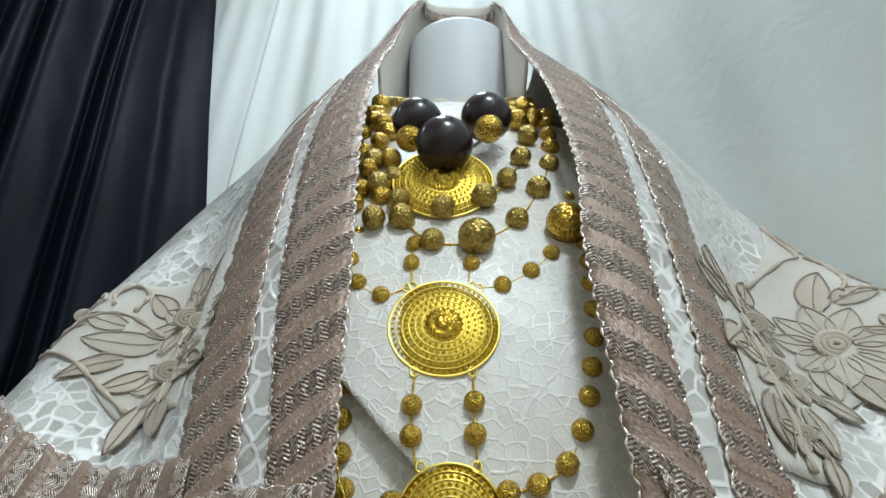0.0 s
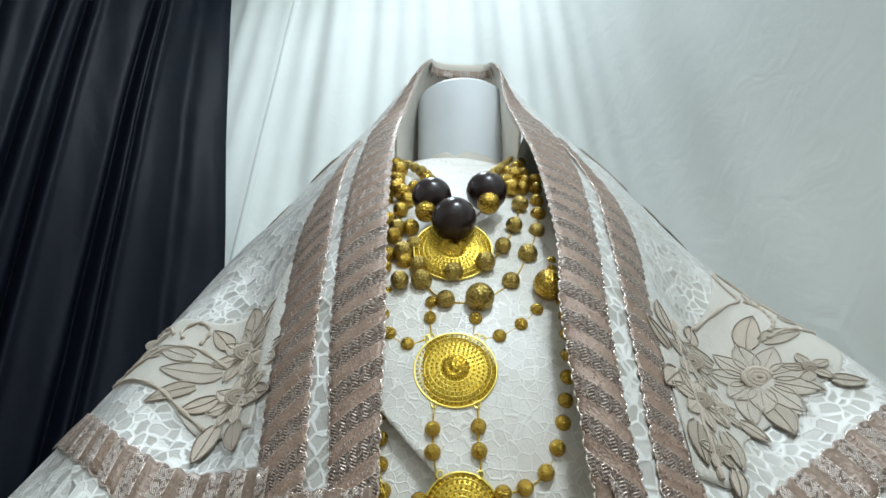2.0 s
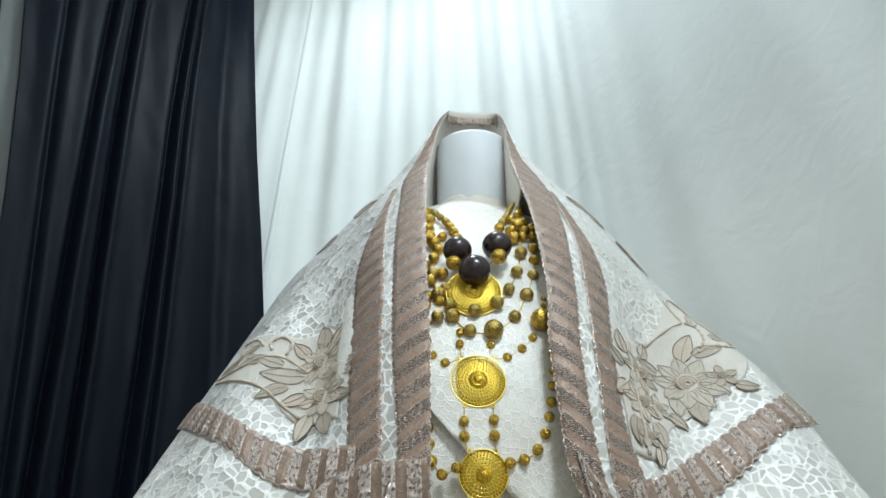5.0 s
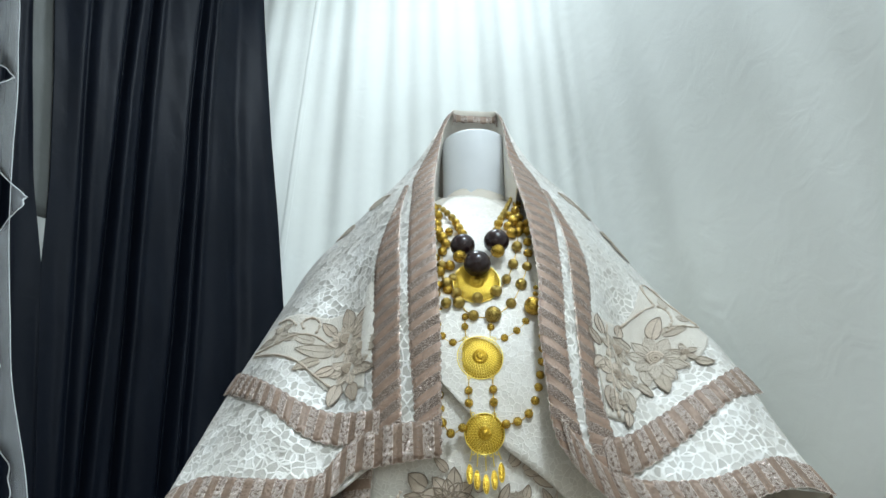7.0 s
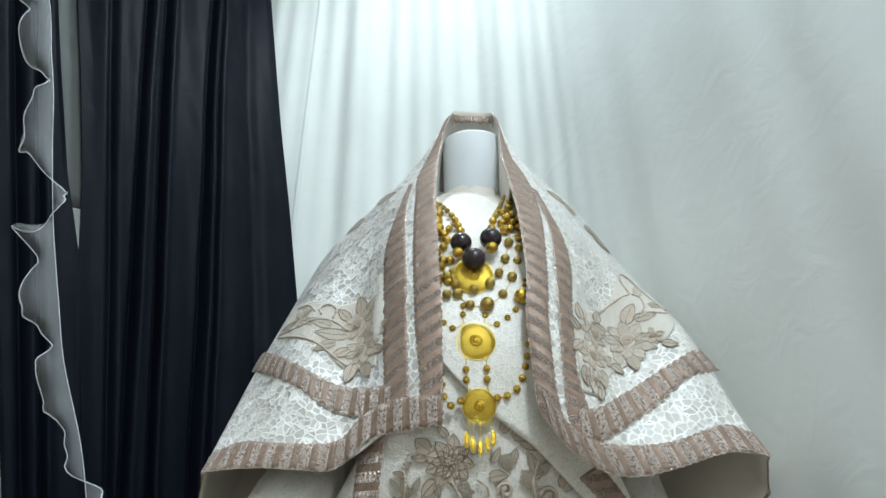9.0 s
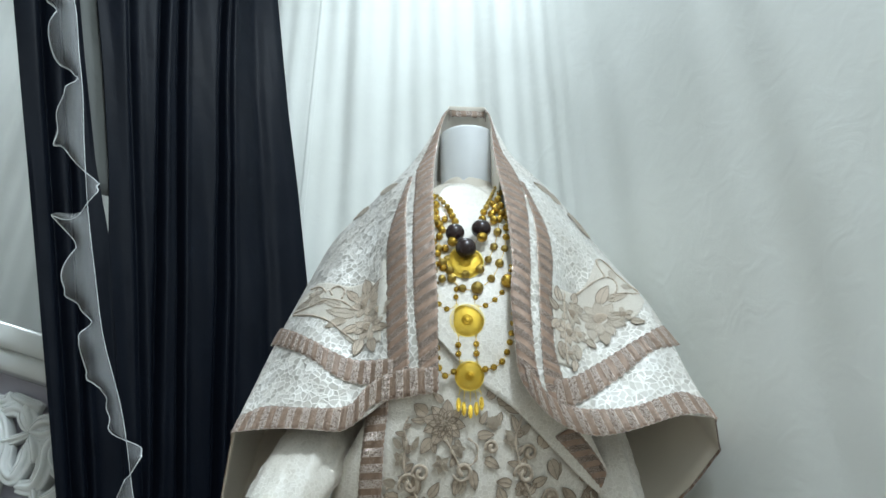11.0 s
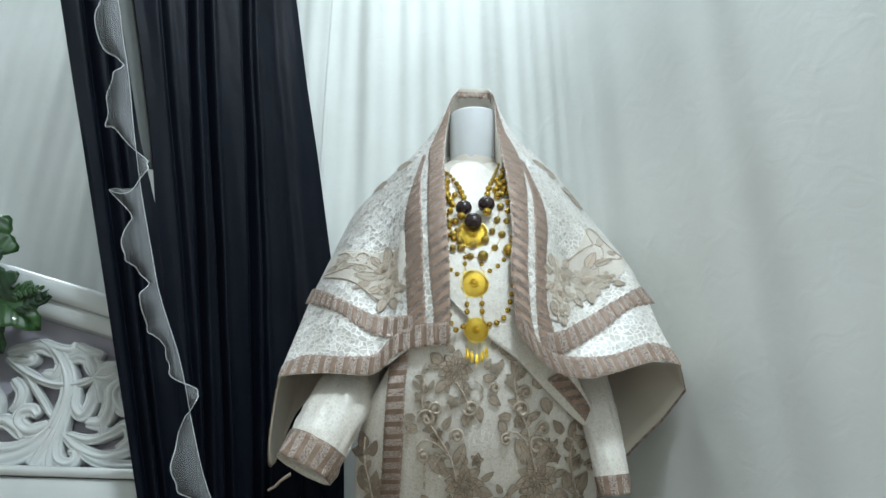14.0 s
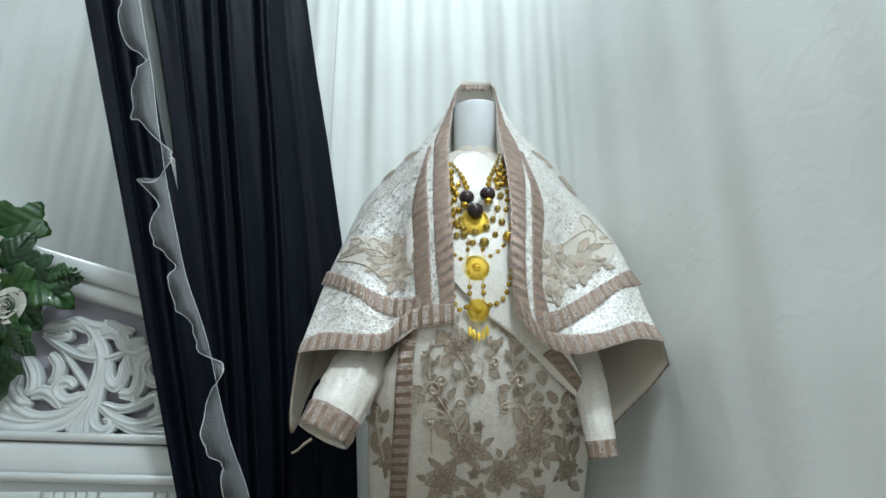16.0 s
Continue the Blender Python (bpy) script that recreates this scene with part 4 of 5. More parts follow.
LEAVES += [(290, 205, 95, 50, 10), (272, 190, 130, 40, 9), (305, 195, 50, 42, 9), (255, 300, 160, 42, 14), (265, 335, 185, 48, 16), (310, 330, 75, 62, 17), (355, 335, 40, 50, 14), (355, 500, 125, 85, 26), (400, 470, 55, 80, 24), (480, 570, -10, 66, 20), (450, 285, 235, 50, 16), (480, 262, 290, 55, 15), (500, 160, 15, 50, 14), (520, 230, -15, 50, 15), (455, 290, 270, 40, 12), (600, 300, 165, 48, 14), (665, 300, 20, 52, 14), (580, 350, 120, 46, 16)]
LEAVES += [(690, 440, 45, 90, 26), (665, 450, 125, 85, 26), (620, 150, 100, 60, 12), (612, 165, 140, 40, 10), (632, 150, 55, 45, 11), (625, 275, 75, 58, 17), (780, 575, -15, 50, 18), (735, 270, 60, 42, 14), (690, 185, 60, 50, 22), (720, 225, 300, 60, 20), (560, 55, 20, 60, 18), (580, 62, -15, 60, 16), (530, 40, 40, 46, 14), (350, 90, 150, 50, 20), (365, 170, 215, 52, 17), (800, 350, 130, 60, 17), (835, 365, 80, 62, 17), (870, 330, 60, 55, 16)]
LEAVES += [(870, 400, 30, 60, 16), (845, 410, 150, 50, 15), (880, 570, 60, 80, 24), (840, 560, 120, 70, 22), (900, 700, -40, 60, 20), (60, 400, 95, 66, 24), (50, 420, 150, 50, 20), (85, 430, 60, 60, 18), (60, 470, 250, 60, 22), (90, 560, 70, 70, 18), (120, 560, 50, 66, 18), (60, 560, 120, 60, 16), (430, 720, -20, 60, 18), (520, 700, -30, 50, 18), (660, 690, -15, 70, 20), (700, 740, 10, 50, 16)]
# side leaves take the darker stitch too, as painted side shade
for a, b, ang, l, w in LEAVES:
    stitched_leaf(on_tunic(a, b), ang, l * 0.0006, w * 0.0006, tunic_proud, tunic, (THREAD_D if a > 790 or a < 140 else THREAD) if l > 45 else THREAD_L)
for line in (((405, 530), (385, 450), (350, 385), (310, 320), (282, 250), (290, 170)), ((700, 500), (680, 430), (665, 350), (640, 290), (622, 230), (612, 170), (628, 110)), ((405, 170), (430, 215), (450, 250), (490, 235), (497, 190), (470, 165)),
             ((880, 600), (850, 520), (835, 430), (850, 340)), ((90, 600), (75, 520), (60, 430), (66, 360)), ((300, 430), (270, 425), (262, 400), (290, 380), (340, 400), (375, 440)), ((585, 385), (575, 365), (600, 350), (640, 365), (665, 400)), ((680, 400), (690, 350), (715, 318), (742, 330))):
    stitched_vine([on_tunic(*p) for p in line], 0.0030, tunic_proud, tunic)


def sprig(line, step, length, surface, parent, mat):
    """Small stitched leaves in pairs up a stem."""
    pts = [on_tunic(*p) for p in line]
    total = sum(math.dist(a, b) for a, b in zip(pts, pts[1:]))
    for k in range(1, int(total / step)):
        t = k * step / total
        p, q = along(pts, t), along(pts, min(t + 0.03, 1)) - along(pts, max(t - 0.03, 0))
        a = math.degrees(math.atan2(q[1], q[0]))
        side = 1 if k % 2 else -1
        stitched_leaf((p[0], p[1]), a + side * random.uniform(40, 70), length * random.uniform(0.75, 1.2), length * 0.28, surface, parent, mat)


for line in (((405, 530), (385, 450), (350, 385), (310, 320), (282, 250), (290, 170)), ((700, 500), (680, 430), (665, 350), (640, 290), (622, 230), (612, 170), (628, 110)), ((880, 600), (850, 520), (835, 430), (850, 340), (830, 240)), ((90, 600), (75, 520), (60, 430), (66, 360)), ((405, 170), (430, 215), (450, 250), (490, 235)), ((480, 120), (545, 118), (602, 90))):
    sprig(line, 0.017, 0.021, tunic_proud, tunic, THREAD)
for line in (((290, 170), (282, 130), (296, 95)), ((628, 110), (640, 70), (650, 30)), ((830, 240), (815, 180), (800, 130)), ((385, 450), (350, 440), (330, 470)), ((735, 470), (770, 430), (765, 390), (735, 400))):
    stitched_vine([on_tunic(*p) for p in line], 0.0026, tunic_proud, tunic)
    sprig(line, 0.012, 0.016, tunic_proud, tunic, THREAD)
for a, b, r, s, k in ((300, 300, 34, 200, -1.2), (640, 270, 32, 190, -1.2), (700, 400, 34, 30, 1.2), (455, 262, 30, 200, 1.2), (332, 268, 26, 190, -1.3), (408, 366, 26, 200, -1.4), (285, 440, 22, 80, 1.2), (541, 192, 20, 200, -1.3), (655, 205, 24, 180, -1.3), (724, 336, 26, 190, -1.4), (585, 380, 22, 60, 1.3), (925, 470, 24, 180, -1.3), (755, 735, 24, 180, -1.3)):
    stitched_scroll(on_tunic(a, b), r * 0.00062, s, k, tunic_proud, tunic)
for a, lo, hi in ((290, 430, 585), (231, 310, 405)):
    bm = bmesh.new()
    for k in range(int((hi - lo) / 13)):
        x, z = on_tunic(a, lo + 13 * k)
        bmesh.ops.create_icosphere(bm, subdivisions=1, radius=0.0032, matrix=Matrix.Translation((x, tunic_y(x, z) - 0.004, z)))
    part("stitched_dots", bm, THREAD, tunic)


def ground(one, other):
    return strip("net_ground", one, other, 60, 24, cape_y, 0.0022, NET, cape, "pale net ground of the embroidery", thick=0.0008)


def petals(at, r, n, mat, heart):
    """A flat flower of broad outlined petals round an oval heart."""
    bm, edge = bmesh.new(), bmesh.new()
    for k in range(n):
        a = 2 * math.pi * (k + 0.3) / n
        start = (at[0] + 0.26 * r * math.cos(a), at[1] + 0.26 * r * math.sin(a), a, r * random.uniform(0.68, 0.82), r * 0.24)
        leaf_into(bm, *start, cape_y, 0.0044, 0.0009, random.uniform(-0.3, 0.3), 0.10)
        outline_into(edge, *start, cape_y, 0.0054, 0.0)
    ob = part("embroidered_flower", bm, mat, cape)
    part("outline_cord", edge, CORD_L, ob)
    bm = bmesh.new()
    for q in (0.30, 0.20, 0.10):
        tube_into(bm, [(at[0] + q * r * math.cos(2 * math.pi * k / 20), cape_y(*at) - 0.0060, at[1] + 0.75 * q * r * math.sin(2 * math.pi * k / 20)) for k in range(20)], 0.07 * r, 5, True, 0.5)
    part("flower_heart", bm, heart, ob)
    return ob


random.seed(11)
ground([(0.168, 1.055), (0.205, 1.058), (0.238, 1.066), (0.272, 1.105), (0.305, 1.165), (0.338, 1.165), (0.380, 1.095)], [(0.166, 0.885), (0.198, 0.882), (0.232, 0.928), (0.278, 0.957), (0.308, 0.985), (0.345, 1.000), (0.392, 1.060)])
petals((0.281, 1.003), 0.045, 9, THREAD_P, THREAD)
petals((0.326, 1.010), 0.021, 5, THREAD_L, THREAD_D)
petals((0.212, 1.006), 0.030, 7, THREAD_L, THREAD_D)
petals((0.196, 0.955), 0.027, 7, THREAD, THREAD_D)
petals((0.222, 0.958), 0.022, 6, THREAD_P, THREAD)
petals((0.192, 0.908), 0.017, 5, THREAD_L, THREAD_D)
for x, z, ang, l, w, m in ((0.286, 1.042, 68, 0.056, 0.0125, THREAD), (0.276, 0.972, 280, 0.034, 0.011, THREAD_L), (0.262, 0.980, 240, 0.032, 0.010, THREAD_P), (0.246, 1.020, 150, 0.034, 0.010, THREAD_L), (0.304, 1.050, 25, 0.050, 0.010, THREAD_L), (0.336, 0.995, -20, 0.028, 0.008, THREAD_L), (0.190, 1.025, 105, 0.034, 0.010, THREAD), (0.180, 1.000, 130, 0.030, 0.009, THREAD_D), (0.226, 1.040, 60, 0.026, 0.009, THREAD),
                           (0.180, 0.975, 220, 0.028, 0.009, THREAD), (0.208, 0.930, 285, 0.034, 0.010, THREAD_L), (0.182, 0.930, 250, 0.036, 0.009, THREAD_D), (0.238, 0.950, 320, 0.026, 0.008, THREAD_L), (0.202, 0.895, 265, 0.024, 0.007, THREAD), (0.330, 1.120, 60, 0.034, 0.010, THREAD_P), (0.346, 1.090, 20, 0.030, 0.008, THREAD_L)):
    stitched_leaf((x, z), ang, l, w, cape_y, cape, m, 0.0050)
for line in (((0.236, 1.060), (0.262, 1.082), (0.290, 1.104), (0.312, 1.118), (0.306, 1.140), (0.303, 1.164), (0.318, 1.176), (0.336, 1.165), (0.352, 1.135), (0.368, 1.112), (0.386, 1.088)), ((0.318, 1.118), (0.334, 1.110), (0.332, 1.082), (0.318, 1.064)), ((0.312, 1.055), (0.340, 1.070), (0.364, 1.072), (0.386, 1.082)), ((0.205, 1.05), (0.196, 1.00), (0.190, 0.95), (0.186, 0.885))):
    stitched_vine(line, 0.0026, cape_y, cape, THREAD, 0.0048)
ground([(-0.362, 1.135), (-0.310, 1.122), (-0.255, 1.102), (-0.205, 1.105), (-0.168, 1.065)], [(-0.386, 1.056), (-0.330, 1.030), (-0.280, 1.004), (-0.226, 0.955), (-0.168, 0.945)])
petals((-0.207, 1.052), 0.036, 8, THREAD, THREAD_D)
petals((-0.197, 0.990), 0.034, 8, THREAD, THREAD_D)
petals((-0.176, 1.020), 0.026, 7, THREAD_L, THREAD_D)
petals((-0.330, 1.088), 0.024, 6, THREAD_P, THREAD_L)
for x, z, ang, l, w, m in ((-0.230, 1.034, 188, 0.062, 0.013, THREAD_P), (-0.262, 1.050, 165, 0.050, 0.009, THREAD_P), (-0.300, 1.060, 150, 0.050, 0.008, THREAD_L), (-0.340, 1.075, 170, 0.036, 0.008, THREAD_L), (-0.250, 1.015, 205, 0.045, 0.009, THREAD_L), (-0.208, 1.075, 85, 0.038, 0.012, THREAD), (-0.190, 1.070, 60, 0.034, 0.010, THREAD), (-0.230, 1.065, 130, 0.034, 0.010, THREAD), (-0.212, 0.965, 255, 0.040, 0.012, THREAD), (-0.190, 0.960, 280, 0.034, 0.010, THREAD_D), (-0.225, 1.000, 215, 0.034, 0.010, THREAD), (-0.178, 0.985, 320, 0.026, 0.009, THREAD_D)):
    stitched_leaf((x, z), ang, l, w, cape_y, cape, m, 0.0050)
for line in (((-0.228, 1.040), (-0.262, 1.062), (-0.296, 1.066), (-0.330, 1.060), (-0.380, 1.064)), ((-0.262, 1.068), (-0.258, 1.090), (-0.274, 1.102), (-0.290, 1.092), (-0.284, 1.078)), ((-0.382, 1.058), (-0.330, 1.034), (-0.284, 1.010), (-0.252, 0.984), (-0.224, 0.962)), ((-0.345, 1.120), (-0.318, 1.112), (-0.300, 1.090))):
    stitched_vine(line, 0.0026, cape_y, cape, THREAD, 0.0048)
for sx, sz, ang in ((-0.195, 1.372, 20), (-0.225, 1.350, 200), (0.215, 1.350, 150), (0.262, 1.312, -40), (0.285, 1.288, -50), (0.24, 1.33, 130)):
    stitched_leaf((sx, sz), ang, 0.045, 0.012, cape_y, cape, THREAD_L, 0.004)

# ---- necklaces ----
ball = bmesh.new()
bmesh.ops.create_uvsphere(ball, u_segments=20, v_segments=12, radius=1)
# smooth ball; the pierced lattice's dark holes are painted by the gold's colour
for f in ball.faces:
    f.smooth = True
ball_mesh = bpy.data.meshes.new("bead")
ball.to_mesh(ball_mesh)
ball.free()


def bead_mesh(mat):
    me = ball_mesh.copy()
    me.materials.append(mat)
    return me


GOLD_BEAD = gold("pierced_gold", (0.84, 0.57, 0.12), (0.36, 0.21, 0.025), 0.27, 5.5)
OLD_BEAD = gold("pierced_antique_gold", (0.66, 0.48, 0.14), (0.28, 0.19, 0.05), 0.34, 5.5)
for mat in (GOLD_BEAD, OLD_BEAD):
    mat.node_tree.nodes["Bump"].inputs["Distance"].default_value = -0.0012
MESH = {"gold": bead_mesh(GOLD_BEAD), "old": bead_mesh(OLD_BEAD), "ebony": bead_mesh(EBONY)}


def bead(parent, x, z, r, kind, out=0.0, label="", turn=0.0):
    ob = new("bead", MESH[kind])
    ob.parent = parent
    ob.matrix_basis = Matrix.LocRotScale((x, chest_y(x, z) - 0.008 - out - r, z), Euler((turn, turn * 2, turn * 3)), (r, r, r * 0.96))
    return tagged(ob, label)


def string(parent, name, points, r, mat, out):
    bm = bmesh.new()
    pts = [along(points, i / 60) for i in range(61)]
    tube_into(bm, [(x, chest_y(x, z) - out, z) for x, z in pts], r, 5)
    return part(name, bm, mat, parent)


def disc(parent, x, z, r, out, rings, centre=0.30, lean=1.0):
    """A shallow round pendant of wound filigree rows with a raised boss."""
    slope = lean * math.atan((chest_y(x, z + 0.02) - chest_y(x, z - 0.02)) / 0.04)
    holder = Matrix.Translation((x, chest_y(x, z) - out, z)) @ Matrix.Rotation(math.pi / 2 - slope, 4, "X")
    bm = bmesh.new()
    levels = [(0.0, 0.0042), (centre * r, 0.0036), (r * 0.7, 0.0018), (r, 0.0), (r, -0.0012), (0.0, 0.001)]
    loops = [[bm.verts.new((max(q, 1e-5) * math.cos(2 * math.pi * k / 48), max(q, 1e-5) * math.sin(2 * math.pi * k / 48), h)) for k in range(48)] for q, h in levels]
    for a, b in zip(loops, loops[1:]):
        for k in range(48):
            bm.faces.new((a[k], b[k], b[(k + 1) % 48], a[(k + 1) % 48]))
    bm.transform(holder)
    # plate coloured darker as the shade behind the filigree
    plate = part("pendant_disc", bm, GOLD_SHADE, parent, "round yellow gold filigree disc")
    verts, faces = [], []
    for i in range(rings):
        q = r * (centre + (0.96 - centre) * (i + 0.3) / (rings - 0.4))
        h = 0.0036 * (1 - (q / r) ** 1.3) + 0.0006
        n = int(2 * math.pi * q / 0.0036)
        step = 0.36 * r * (0.96 - centre) / rings
        for k in range(n):
            a = 2 * math.pi * (k + 0.5 * (i % 2)) / n
            c = np.array([q * math.cos(a), q * math.sin(a), h])
            e = np.array([math.cos(a), math.sin(a), 0.0])
            f = np.array([-math.sin(a), math.cos(a), 0.0])
            base = len(verts)
            verts += [tuple(c + e * step), tuple(c + f * 0.0014), tuple(c - e * step), tuple(c - f * 0.0014), tuple(c + np.array([0, 0, 0.0020]))]
            faces += [(base + j, base + (j + 1) % 4, base + 4) for j in range(4)]
    me = bpy.data.meshes.new("filigree")
    me.from_pydata(verts, [], faces)
    me.transform(holder)
    finish("filigree", me, GOLD_DISC, plate, smooth=False)
    bm = bmesh.new()
    tube_into(bm, [(r * math.cos(2 * math.pi * k / 64), r * math.sin(2 * math.pi * k / 64), 0.0004) for k in range(64)], 0.0009, 6, True)
    for q in [r * (centre + (0.96 - centre) * (i + 0.85) / (rings - 0.4)) for i in range(rings - 1)]:
        h = 0.0036 * (1 - (q / r) ** 1.3) + 0.0008
        tube_into(bm, [(q * math.cos(2 * math.pi * k / 48), q * math.sin(2 * math.pi * k / 48), h) for k in range(48)], 0.0004, 4, True)
    bm.transform(holder)
    part("rim", bm, GOLD_DISC, plate)
    bm = bmesh.new()
    loops = []
    for q, h in ((0.0, 0.0085), (0.08, 0.0082), (0.14, 0.0070), (0.165, 0.0058), (0.19, 0.0062), (0.26, 0.0060), (0.32, 0.0046), (0.34, 0.0034)):
        ring = []
        for k in range(72):
            w = 2 * math.pi * k / 72 + (q - 0.17) * 2.0
            rib = 0.0009 * math.cos(24 * 2 * math.pi * k / 72) if q > 0.17 else 0.0
            ring.append(bm.verts.new((max(q * r, 1e-5) * math.cos(w), max(q * r, 1e-5) * math.sin(w), h + rib)))
        loops.append(ring)
    for u, v in zip(loops, loops[1:]):
        for k in range(72):
            bm.faces.new((u[k], v[k], v[(k + 1) % 72], u[(k + 1) % 72]))
    bm.transform(holder)
    part("boss", bm, GOLD, plate)
    return plate


wood = thing("wooden_bead_necklace", "necklace of three big dark polished beads with gold beads between", "necklace")
string(wood, "cord", [(-0.075, 1.345), (-0.062, 1.318), (-0.043, 1.288), (-0.028, 1.258), (-0.019, 1.228), (-0.024, 1.172), (0.001, 1.13), (0.036, 1.178), (0.043, 1.249), (0.067, 1.305), (0.087, 1.373), (0.101, 1.40)], 0.0012, THREAD_D, 0.022)
for x, z, r in ((0.001, 1.125, 0.0212), (0.035, 1.180, 0.0208), (-0.020, 1.168, 0.0200)):
    bead(wood, x, z, r, "ebony", 0.012, "big dark polished wooden bead")
for x, z, r, o in ((-0.0255, 1.146, 0.0108, 0.016), (0.0355, 1.157, 0.0115, 0.020), (-0.018, 1.211, 0.0085, 0.01), (-0.023, 1.230, 0.0080, 0.01), (-0.028, 1.248, 0.0075, 0.01), (-0.034, 1.266, 0.0070, 0.01), (-0.042, 1.284, 0.0062, 0.01), (-0.049, 1.299, 0.0056, 0.01), (-0.056, 1.312, 0.005, 0.01),
                   (0.041, 1.222, 0.0085, 0.01), (0.046, 1.246, 0.0080, 0.01), (0.053, 1.266, 0.0070, 0.01), (0.059, 1.283, 0.0060, 0.01), (0.064, 1.298, 0.0055, 0.01), (0.069, 1.312, 0.005, 0.01), (0.073, 1.326, 0.005, 0.01), (0.078, 1.341, 0.0045, 0.01), (0.083, 1.357, 0.0045, 0.01), (0.088, 1.373, 0.0042, 0.01), (0.093, 1.389, 0.0042, 0.01)):
    bead(wood, x, z, r, "gold" if r > 0.007 else "old", o, "", x * 90)

short = thing("short_gold_necklace", "short necklace of antique gold beads with a round filigree pendant", "necklace")
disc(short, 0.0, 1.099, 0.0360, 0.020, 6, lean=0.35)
ROW = [(-0.066, 1.255), (-0.058, 1.227), (-0.052, 1.171), (-0.053, 1.137), (-0.046, 1.098), (-0.031, 1.079), (0.0, 1.069), (0.029, 1.082), (0.047, 1.108), (0.061, 1.143), (0.072, 1.187), (0.080, 1.23), (0.088, 1.28)]
string(short, "chain", ROW, 0.0008, GOLD, 0.016)
for i, (x, z) in enumerate(ROW):
    bead(short, x, z, (0.0085, 0.0092, 0.0080)[i % 3], "old" if 2 < i < 11 else "gold", 0.004, "", i)

for x, z, r in ((-0.060, 1.275, 0.0105), (-0.052, 1.205, 0.0098), (-0.066, 1.310, 0.009), (0.075, 1.262, 0.0105), (0.084, 1.302, 0.0092), (0.067, 1.222, 0.0098), (0.092, 1.335, 0.008)):
    bead(short, x, z, r, "gold", 0.006, "", z * 50)

for x, z, r, kind in ((-0.061, 1.222, 0.0095, "gold"), (-0.056, 1.124, 0.0080, "gold"), (-0.040, 1.136, 0.0085, "gold"), (-0.036, 1.108, 0.0080, "old"), (-0.060, 1.096, 0.0075, "gold"), (-0.047, 1.060, 0.0085, "old"), (-0.062, 1.080, 0.0070, "gold"), (-0.046, 1.190, 0.0085, "gold"), (-0.040, 1.225, 0.0075, "gold"), (-0.060, 1.250, 0.0085, "gold"), (0.064, 1.245, 0.0090, "gold"), (0.100, 1.262, 0.0085, "gold"), (0.086, 1.250, 0.0085, "gold"), (0.070, 1.285, 0.0080, "gold")):
    bead(short, x, z, r, kind, 0.004, "", z * 40)

layered = thing("layered_gold_necklace", "layered gold bead necklace with two filigree discs and a tassel", "necklace")
ROW = [(-0.070, 1.200), (-0.064, 1.158), (-0.056, 1.125), (-0.044, 1.088), (-0.028, 1.062), (-0.007, 1.039), (0.022, 1.039), (0.051, 1.063), (0.070, 1.101), (0.084, 1.142), (0.090, 1.175), (0.093, 1.205), (0.097, 1.24)]
string(layered, "chain", ROW, 0.0008, GOLD, 0.014)
for i, (x, z) in enumerate(ROW):
    bead(layered, x, z, 0.0125 if i == 6 else (0.0095 if i in (8, 4) else 0.0082), "old" if 3 < i < 10 else "gold", 0.0, "", i)
bead(layered, 0.084, 1.057, 0.0145, "gold", 0.0, "large bright gold bead", 1)
bead(layered, -0.056, 1.052, 0.0125, "gold", -0.018, "large bright gold bead", 2)
for x, z, r in ((0.091, 1.085, 0.005), (0.093, 1.098, 0.0048), (-0.019, 1.038, 0.0055), (-0.020, 1.021, 0.0055), (0.018, 1.020, 0.0058), (0.017, 1.033, 0.005), (0.037, 1.003, 0.0058), (0.056, 1.016, 0.0058), (0.071, 1.033, 0.0058), (-0.038, 0.995, 0.0058), (-0.053, 1.006, 0.0058), (-0.060, 1.026, 0.0060), (-0.017, 0.923, 0.0060), (-0.017, 0.906, 0.0062), (0.017, 0.925, 0.0060), (0.017, 0.907, 0.0062)):
    bead(layered, x, z, r, "gold", 0.0, "", z * 70)
for line in ([(-0.062, 1.052), (-0.060, 1.026), (-0.053, 1.006), (-0.038, 0.995), (-0.022, 1.000)], [(0.022, 1.000), (0.037, 1.003), (0.056, 1.016), (0.071, 1.033), (0.084, 1.057), (0.091, 1.085), (0.094, 1.11)],
             [(-0.019, 1.045), (-0.020, 1.021), (-0.019, 1.004)], [(0.018, 1.04), (0.017, 1.02), (0.016, 1.005)], [(-0.016, 0.944), (-0.017, 0.915), (-0.014, 0.888)], [(0.017, 0.944), (0.017, 0.915), (0.018, 0.888)]):
    string(layered, "chain", line, 0.0007, GOLD, 0.013)
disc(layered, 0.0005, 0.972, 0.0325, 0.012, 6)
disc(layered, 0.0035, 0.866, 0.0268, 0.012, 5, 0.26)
for x, z in ((-0.0185, 1.0015), (0.018, 1.0015), (-0.016, 0.9425), (0.0165, 0.9425), (-0.0115, 0.8905), (0.0175, 0.8905), (-0.022, 1.0), (0.0225, 1.0), (-0.0125, 0.8415), (-0.005, 0.8395), (0.0035, 0.839), (0.012, 0.8395), (0.0195, 0.8415)):
    bm = bmesh.new()
    tube_into(bm, [(x + 0.0024 * math.cos(2 * math.pi * k / 14), chest_y(x, z) - 0.0135, z + 0.0030 * math.sin(2 * math.pi * k / 14)) for k in range(14)], 0.0006, 5, True)
    part("jump_ring", bm, GOLD_DISC, layered)
